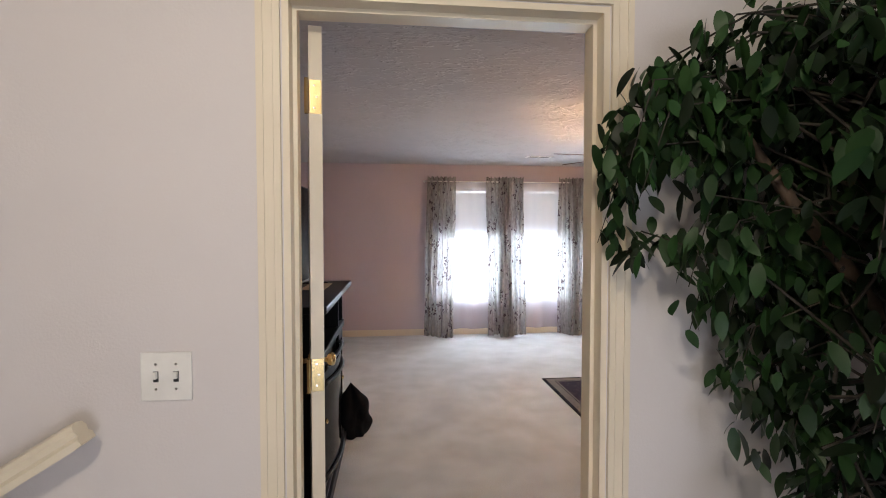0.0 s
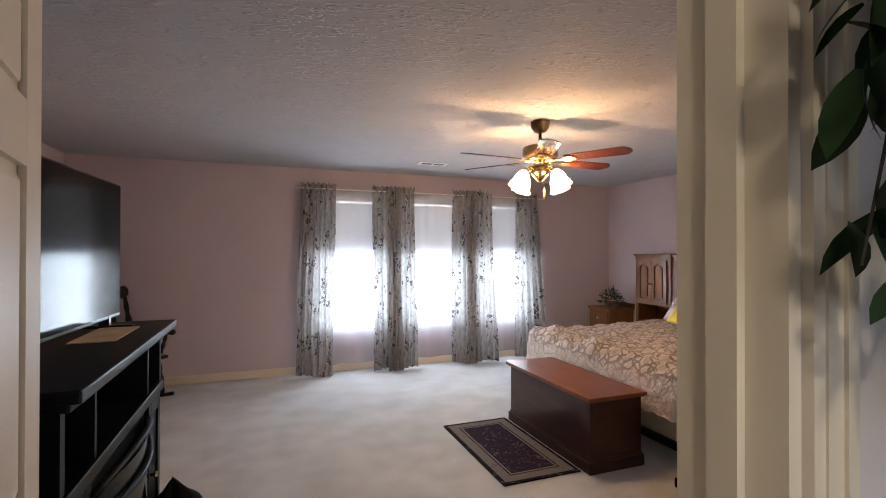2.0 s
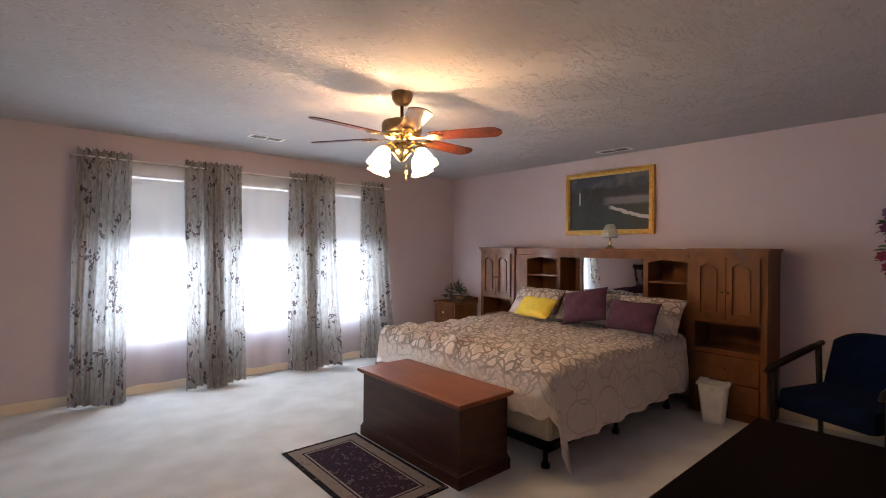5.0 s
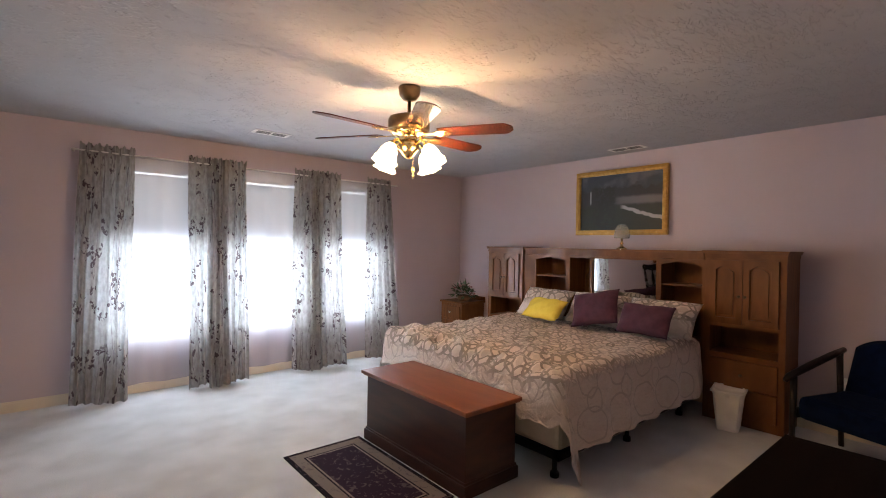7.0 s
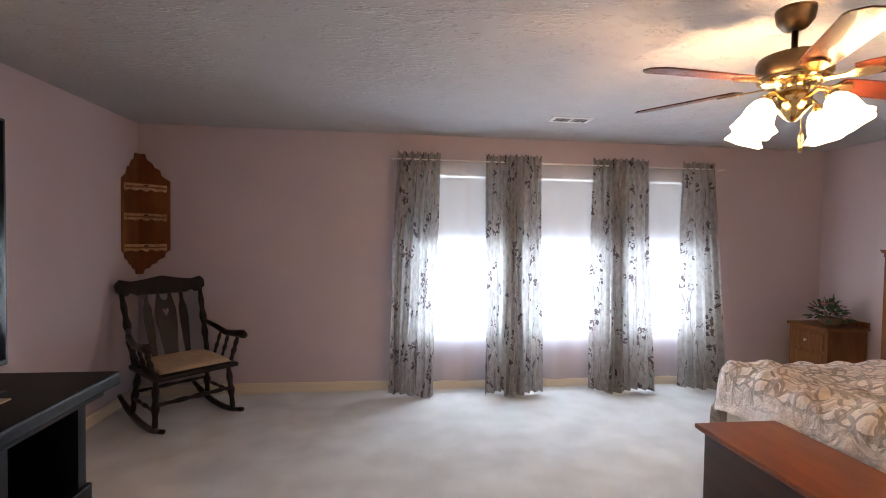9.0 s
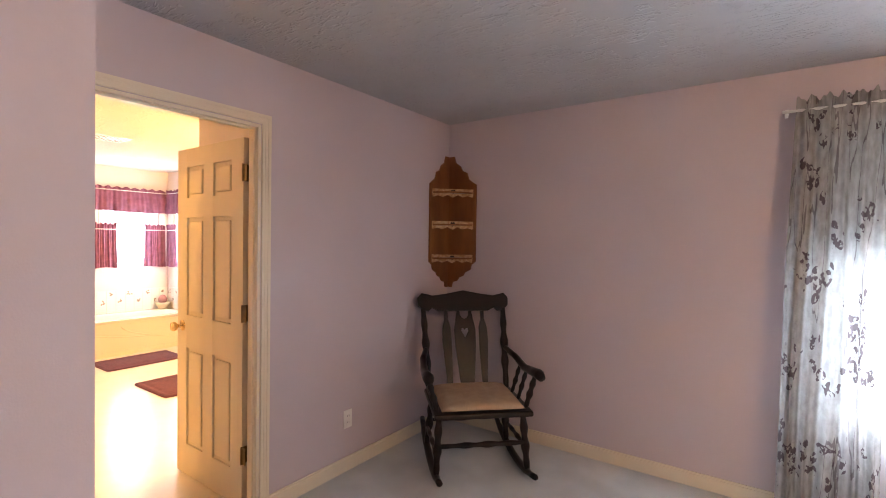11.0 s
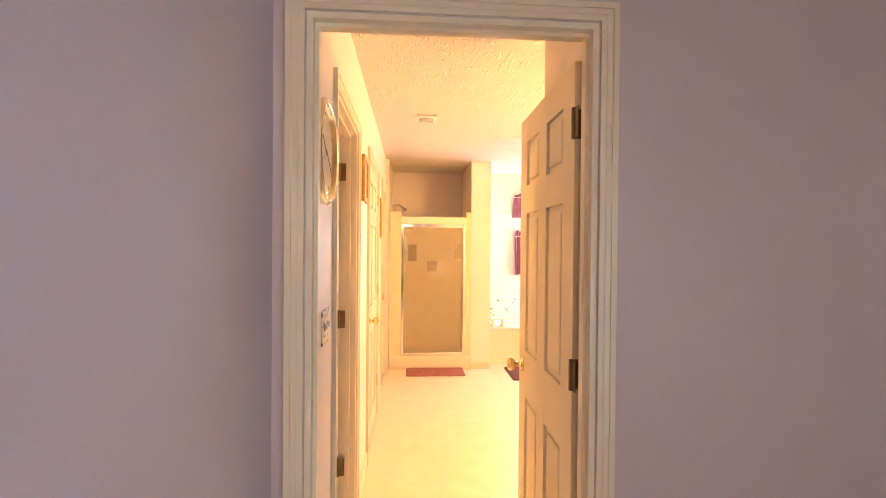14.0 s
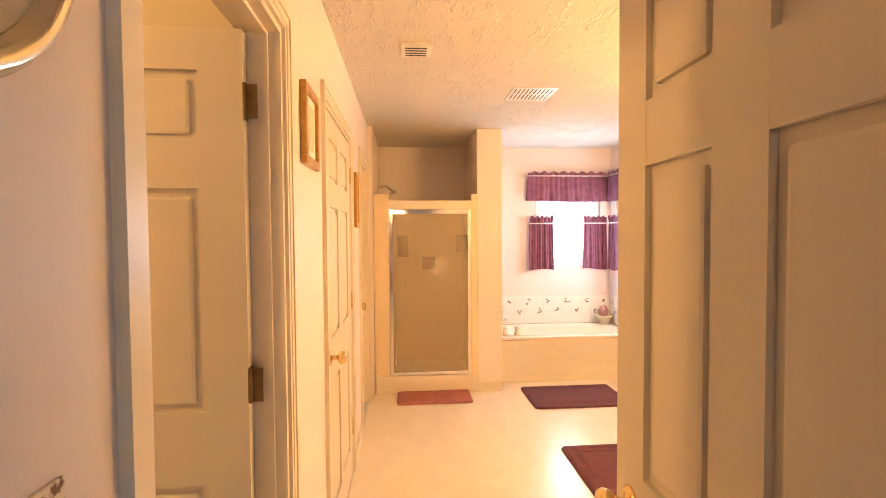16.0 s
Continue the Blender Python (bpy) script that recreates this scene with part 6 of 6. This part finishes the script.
# ---- bathroom ----
def shower():
    s = thing("shower_stall", pose(-5.51, 4.87, 0), "almond shower stall with a framed frosted glass door", "shower")
    part("curb", boxes((-0.10, 0.012, -0.475, 0.475, 0, 0.16), bevel=0.01), TUB, s)
    part("pan", boxes((-0.90, -0.10, -0.475, 0.475, 0.02, 0.06)), TUB, s)
    part("surround", boxes((-0.93, -0.90, -0.475, 0.475, 0.06, 1.84), (-0.90, -0.02, 0.455, 0.476, 0.06, 1.84), (-0.90, -0.02, -0.476, -0.455, 0.06, 1.84), (-0.02, 0.01, 0.42, 0.476, 0.16, 1.84), (-0.02, 0.01, -0.476, -0.34, 0.16, 1.84), bevel=0.004), SHOWER, s, "moulded almond shower walls")
    part("header", boxes((-0.02, 0.012, -0.34, 0.42, 1.70, 1.78), bevel=0.006), TUB, s)
    d = part("door", boxes((-0.012, 0.016, -0.338, -0.305, 0.165, 1.70), (-0.012, 0.016, 0.385, 0.418, 0.165, 1.70), (-0.012, 0.016, -0.305, 0.385, 0.165, 0.20), (-0.012, 0.016, -0.305, 0.385, 1.655, 1.70), bevel=0.004), CHROME, s, "polished metal door frame")
    part("handle", tube(bmesh.new(), [(0.016, -0.285, 0.25), (0.030, -0.285, 0.27), (0.030, -0.285, 1.55), (0.016, -0.285, 1.57)], 0.006, 8), CHROME, d, "", True)
    p = part("pane", boxes((-0.002, 0.002, -0.305, 0.385, 0.20, 1.655)), FROST, d, "frosted glass pane")
    hd = thing("shower_fixture", pose(-6.10, 4.40, 1.93), "chrome shower arm and head with a hanging caddy", "shower head")
    part("arm", tube(bmesh.new(), [(0, 0.0, 0.02), (0, 0.08, 0.04), (0, 0.14, 0.0)], 0.010, 8), CHROME, hd, "", True)
    part("head", lathe(bmesh.new(), [(0.012, 0), (0.035, -0.03), (0.035, -0.045), (0.0001, -0.046)], 16, Matrix.Translation((0, 0.14, 0)) @ pose(0, 0, 0, 30)), CHROME, hd, "", True)
    part("caddy", tube(bmesh.new(), [(0, 0.04, 0.03), (0, 0.05, -0.30), (0.1, 0.05, -0.30), (0.1, 0.13, -0.30), (-0.1, 0.13, -0.30), (-0.1, 0.05, -0.30), (0, 0.05, -0.30)], 0.004, 6), CHROME, hd)
    bt = thing("shampoo_bottle", pose(-6.10, 4.48, 1.64), "white shampoo bottle in the hanging shower caddy", "bottle")
    part("bottle", lathe(bmesh.new(), [(0.032, 0), (0.034, 0.01), (0.034, 0.15), (0.022, 0.18), (0.014, 0.185)], 16), WHITE, bt, "", True)
    part("cap", lathe(bmesh.new(), [(0.016, 0.185), (0.016, 0.22), (0.0001, 0.222)], 12), WHITE, bt, "", True)
    for y, z, w, h, c in ((4.66, 1.36, 0.10, 0.20, MATPLUM), (4.90, 1.20, 0.13, 0.12, MATPLUM), (5.00, 1.16, 0.16, 0.17, BATHWALL), (5.22, 1.38, 0.13, 0.17, MATPLUM)):
        b = thing("washcloth", pose(-5.58, y, z), "washcloth or bottle hanging behind the frosted glass", "washcloth", "things hung in the shower")
        part("cloth", boxes((-0.012, 0.012, -w / 2, w / 2, -h / 2, h / 2), bevel=0.008), c, b)
        part("hook", tube(bmesh.new(), [(0, 0, h / 2 - 0.01), (0.0, 0, h / 2 + 0.03), (0.04, 0, h / 2 + 0.035)], 0.003, 6), CHROME, b)


shower()


def bathtub():
    t = thing("bathtub", pose(-6.09, 6.31, 0), "almond soaking tub in a panelled deck", "bathtub")
    X0, X1, Y0, Y1, Z = -0.36, 0.36, -0.73, 0.73, 0.44
    part("apron", boxes((X1 - 0.05, X1, Y0, Y1, 0, Z - 0.03), (X1 - 0.04, X1 + 0.008, Y0, Y1, 0, 0.06), (X1 - 0.04, X1 + 0.006, -0.05, Y1, Z - 0.065, Z - 0.055)), TUB, t)
    for k in range(2):
        pts = [(X1 + 0.001, Y0 + 0.05 + 0.95 * u / 14, (0.33 - 0.13 * math.sin(math.pi * 0.5 * u / 14)) if k == 0 else 0.36 - 0.25 * (u / 14) ** 0.7 if u else 0.36) for u in range(15)]
        if k == 1:
            pts = [(X1 + 0.001, -0.15 + 0.86 * u / 14, 0.35 - 0.25 * (u / 14) ** 0.6) for u in range(15)]
        part("swirl", tube(bmesh.new(), pts, 0.005, 6), TUB, t, "raised swirl moulding", True)
    bm = bmesh.new()

    def ell(a, rx, ry, z):
        c, s = math.cos(a), math.sin(a)
        return Vector((rx * (abs(c) ** 0.6) * (1 if c > 0 else -1), ry * (abs(s) ** 0.6) * (1 if s > 0 else -1), z))
    n = 40
    rows = []
    for rx, ry, z in ((0.36, 0.73, Z - 0.03), (0.365, 0.73, Z), (0.29, 0.64, Z), (0.27, 0.62, Z - 0.03), (0.20, 0.50, 0.10), (0.05, 0.2, 0.08)):
        rows.append([bm.verts.new(ell(2 * math.pi * i / n, rx, ry, z)) for i in range(n)])
    for a, b in zip(rows, rows[1:]):
        for i in range(n):
            bm.faces.new((a[i], a[(i + 1) % n], b[(i + 1) % n], b[i]))
    bm.faces.new(rows[-1])
    part("basin", bm, TUB, t, "rounded almond basin", True)
    part("deck", boxes((X0, X0 + 0.05, Y0, Y1, Z - 0.02, Z - 0.002), (X1 - 0.09, X1 + 0.012, Y0, Y1, Z - 0.02, Z - 0.002), (X0 + 0.05, X1 - 0.09, Y0, Y0 + 0.08, Z - 0.02, Z - 0.002), (X0 + 0.05, X1 - 0.09, Y1 - 0.08, Y1, Z - 0.02, Z - 0.002)), TUB, t)
    part("faucet", tube(bmesh.new(), [(-0.22, -0.66, Z - 0.01), (-0.22, -0.66, Z + 0.08), (-0.20, -0.58, Z + 0.10), (-0.20, -0.53, Z + 0.07)], 0.014, 8), CHROME, t, "chrome tub faucet", True)
    for dx in (-0.10, 0.10):
        part("tap", lathe(bmesh.new(), [(0.022, Z - 0.01), (0.014, Z + 0.02), (0.026, Z + 0.03), (0.022, Z + 0.06), (0.0001, Z + 0.062)], 12, Matrix.Translation((-0.22 + dx, -0.66, 0))), CHROME, t, "", True)
    orn = thing("bath_ornament", pose(-6.34, 6.92, 0.44), "small shell-shaped bath ornament on the tub deck", "ornament")
    part("bowl", lathe(bmesh.new(), [(0.05, 0), (0.055, 0.02), (0.09, 0.07), (0.10, 0.10), (0.08, 0.10), (0.0001, 0.06)], 20), PAPER, orn, "", True)
    part("shell", lathe(bmesh.new(), [(0.01, 0.06), (0.05, 0.11), (0.055, 0.15), (0.03, 0.20), (0.0001, 0.21)], 18, I4, lambda a, z: 1 + 0.08 * math.cos(9 * a)), BLOSSOM, orn, "pale ridged shell", True)
    for y, z in ((5.68, 0), (5.80, 0)):
        k = thing("bath_ornament", pose(-5.85, y - 0.0, 0.44), "small figurine on the tub deck", "ornament")
        part("figure", lathe(bmesh.new(), [(0.025, 0), (0.03, 0.02), (0.02, 0.05), (0.028, 0.075), (0.0001, 0.10)], 12), PAPER, k, "", True)


bathtub()


def tile_rows():
    """Wall tiles over the tub, with little sprigs on the upper course."""
    flower = mat("tile_sprig_glaze", (0.32, 0.20, 0.20), (0.24, 0.22, 0.14), 0.3, scale=40)
    for wall in ("x", "y"):
        back = structure("trim_tiles_%s" % wall, boxes((-6.45, -6.444, 5.58, 7.04, 0.40, 0.745)) if wall == "y" else boxes((-6.44, -5.60, 7.034, 7.04, 0.40, 0.745)), WHITE, "white tile splash round the tub", "tiles")
        n = 13 if wall == "y" else 8
        size = 0.109
        tile = None
        for k in range(n):
            for r in range(3):
                z = 0.412 + r * (size + 0.002)
                if wall == "y":
                    m = Matrix.Translation((-6.444, 5.582 + k * (size + 0.0025), z)) @ Matrix.Rotation(radians(90), 4, "Z")
                else:
                    m = Matrix.Translation((-6.43 + k * (size + 0.0025), 7.034, z))
                if tile is None:
                    tile = part("tile", boxes((0, size, -0.006, 0, 0, size), bevel=0.0015), TILE, back, m=m)
                else:
                    again(tile, back, m)
                if r >= 1 and (k + r) % 2 == 0:
                    rnd = random.Random(k * 7 + r)
                    bm = bmesh.new()
                    for j in range(4):
                        a = rnd.uniform(0, 6.28)
                        add_leaf(bm, Matrix.Translation((size / 2 + rnd.uniform(-0.02, 0.02), -0.0075, size / 2 + rnd.uniform(-0.02, 0.02))) @ Matrix.Rotation(radians(90), 4, "X") @ Matrix.Rotation(a, 4, "Z"), 0.032, 0.018, 0.0)
                    part("sprig", bm, flower, back, "faint painted sprig", m=m)


tile_rows()


def bath_curtain(name, m, w, h, folds, seed, label):
    c = thing(name, m, label, "curtain", "plum bathroom curtains")
    ph = seed * 1.7

    def fn(u, v):
        flare = 1 + 0.06 * (1 - v)
        lower = 0.35 + 0.65 * (1 - v)
        y = 0.014 * math.sin(2 * math.pi * folds * u + ph + 0.8 * math.sin(4 * u + ph)) * lower + 0.006 * math.sin(2 * math.pi * folds * 2.4 * u + 1.3 * ph + 2 * v)
        z = h * v + (0.008 * math.sin(5 * u + ph) if v < 0.02 else 0)
        y *= 1 - 0.7 * math.exp(-((v - 0.87) / 0.04) ** 2)
        if v > 0.87:
            q = (v - 0.87) / 0.13
            y += 0.012 * q * math.sin(2 * math.pi * folds * 1.7 * u + ph)
            z += 0.012 * q * math.sin(2 * math.pi * folds * 1.2 * u + 2 * ph)
        return Vector(((u - 0.5) * w * flare, y, z))
    part("cloth", sheet(bmesh.new(), fn, max(40, int(folds * 14)), 32), PLUM, c)
    part("rod", tube(bmesh.new(), [(-w * 0.52, 0, h * 0.87), (w * 0.52, 0, h * 0.87)], 0.006, 8), WHITE, c, "thin white rod", True)
    return c


window_unit("window_bath_1", pose(-6.45, 6.17, 1.11, 0, 0, 90), 0.74, 0.93, "white bathroom window with bright daylight")
window_unit("window_bath_2", pose(-6.29, 7.04, 1.11), 0.74, 0.93, "white bathroom window with bright daylight")
bath_curtain("curtain_valance", pose(-6.39, 6.52, 1.83, 0, 0, 90), 0.92, 0.33, 7, 1, "gathered plum valance over the bathroom window")
bath_curtain("curtain_valance", pose(-5.92, 6.98, 1.83), 0.90, 0.33, 7, 2, "gathered plum valance over the corner window")
bath_curtain("cafe_curtain", pose(-6.39, 6.21, 1.06, 0, 0, 90), 0.27, 0.60, 4, 3, "plum cafe curtain drawn to the window side")
bath_curtain("cafe_curtain", pose(-6.39, 6.84, 1.06, 0, 0, 90), 0.27, 0.60, 4, 4, "plum cafe curtain drawn to the corner")
bath_curtain("cafe_curtain", pose(-6.22, 6.98, 1.06), 0.25, 0.60, 4, 5, "plum cafe curtain drawn to the corner")
bath_curtain("cafe_curtain", pose(-5.62, 6.98, 1.06), 0.25, 0.60, 4, 6, "plum cafe curtain drawn to the window side")


def bath_mat(m, w, d, material, label, ribs=False):
    t = thing("bath_mat", m, label, "bath mat", "mats on the bathroom floor")
    bm = bmesh.new()

    def fn(u, v):
        a, b = 2 * u - 1, 2 * v - 1
        k = max(abs(a) ** 14, 0) + abs(b) ** 14
        s = (1 + k) ** (-1 / 14)
        e = max(0.0, 1 - max(abs(a), abs(b)) ** 16)
        z = 0.003 + 0.016 * e ** 0.4 + 0.002 * noise.noise(Vector((a * 9, b * 9, 0)))
        if ribs:
            q = min(w / 2 * (1 - abs(a)), d / 2 * (1 - abs(b)))
            if 0.07 < q < 0.09 or 0.115 < q < 0.13:
                z -= 0.009
        return Vector((a * s * w / 2, b * s * d / 2, z))
    part("pad", sheet(bm, fn, 46, 46), material, t)


bath_mat(pose(-5.36, 4.93, 0, 0, 0, 90), 0.70, 0.36, MATROSE, "rose pink oval bath mat before the shower")
bath_mat(pose(-5.26, 6.18, 0, 0, 0, 90), 0.90, 0.58, MATPLUM, "dark plum bath mat with sculpted border before the tub", True)
bath_mat(pose(-3.95, 6.20, 0, 0, 0, 90), 1.00, 0.72, MATPLUM, "dark plum bath mat with sculpted border", True)


def wall_clock():
    c = thing("wall_clock", pose(-1.515, 4.351, 1.745, 0, 0, 180) @ Matrix.Scale(1.06, 4), "round brass-rimmed wall clock with a khaki dial", "clock")
    part("rim", lathe(bmesh.new(), [(0.15, 0), (0.155, 0.02), (0.145, 0.034), (0.134, 0.028), (0.130, 0.012)], 44, pose(0, 0, 0, 90)), mat("pale_brass", (0.74, 0.69, 0.54), (0.66, 0.60, 0.45), 0.22, 1.0, scale=14), c, "pale polished brass rim", True)
    dial = part("dial", lathe(bmesh.new(), [(0.129, 0.0125), (0.129, 0.016), (0.0001, 0.016)], 44, pose(0, 0, 0, 90)), mat("khaki_clock_dial", (0.64, 0.55, 0.38), (0.56, 0.47, 0.31), 0.3, scale=5), c, "khaki dial")
    for k in range(12):
        a = math.pi * k / 6
        part("hour_mark", boxes((-0.0015, 0.0015, -0.0175, -0.0162, 0.108, 0.120)), OLDBRASS, dial, m=Matrix.Rotation(a, 4, "Y"))
    part("hour_hand", boxes((-0.002, 0.002, -0.020, -0.0185, -0.01, 0.065)), DARKWOOD, c, m=Matrix.Rotation(radians(-52), 4, "Y"))
    part("minute_hand", boxes((-0.0016, 0.0016, -0.0225, -0.021, -0.01, 0.095)), DARKWOOD, c, m=Matrix.Rotation(radians(125), 4, "Y"))


wall_clock()


def small_picture(m, w, h, label):
    p = thing("framed_picture", m, label, "picture", "small pictures on the bathroom wall")
    f = 0.03
    part("frame", boxes((-w / 2, w / 2, -0.022, -0.001, 0, f), (-w / 2, w / 2, -0.022, -0.001, h - f, h), (-w / 2, -w / 2 + f, -0.022, -0.001, f, h - f), (w / 2 - f, w / 2, -0.022, -0.001, f, h - f), bevel=0.004), GOLD, p)
    part("mount", boxes((-w / 2 + f, w / 2 - f, -0.010, -0.004, f, h - f)), WHITE, p)
    part("print", boxes((-w / 2 + f + 0.03, w / 2 - f - 0.03, -0.0115, -0.010, f + 0.03, h - f - 0.03)), PAPER, p)


small_picture(pose(-2.87, 4.351, 1.71, 0, 0, 180), 0.23, 0.27, "small bronze-framed print hung beside the closet door")
small_picture(pose(-4.37, 4.351, 1.52, 0, 0, 180), 0.15, 0.36, "narrow gilt-framed print hung past the linen door")


def smoke_box():
    s = thing("ceiling_fan_grille", pose(-3.66, 4.75, H), "small square exhaust grille in the bathroom ceiling", "vent")
    part("cover", boxes((-0.08, 0.08, -0.08, 0.08, -0.02, 0), bevel=0.006), WHITE, s)
    for k in range(4):
        part("slot", boxes((-0.06 + 0.032 * k, -0.045 + 0.032 * k, -0.055, 0.055, -0.0205, -0.0195)), VENTDARK, s)


smoke_box()
ceiling_vent(-4.42, 5.56, 0, 0.30, 0.30, "white square supply register in the bathroom ceiling", 9, 0.010)


def vanity_light():
    v = thing("vanity_light", pose(-3.0, 7.04, 2.02), "brass bath light bar with four frosted globes", "wall light")
    part("bar", boxes((-0.45, 0.45, -0.03, -0.001, -0.05, 0.05), bevel=0.006), BRASS, v)
    for k in range(4):
        x = -0.33 + 0.22 * k
        bm = bmesh.new()
        bmesh.ops.create_uvsphere(bm, u_segments=18, v_segments=12, radius=0.05, matrix=Matrix.Translation((x, -0.09, 0)))
        part("globe", bm, BULB, v, "lit frosted globe", True)
        lamp("vanity_bulb", "POINT", 50, WARM, pose(-3.0 + x, 7.04 - 0.20, 2.0), 0.05)


vanity_light()
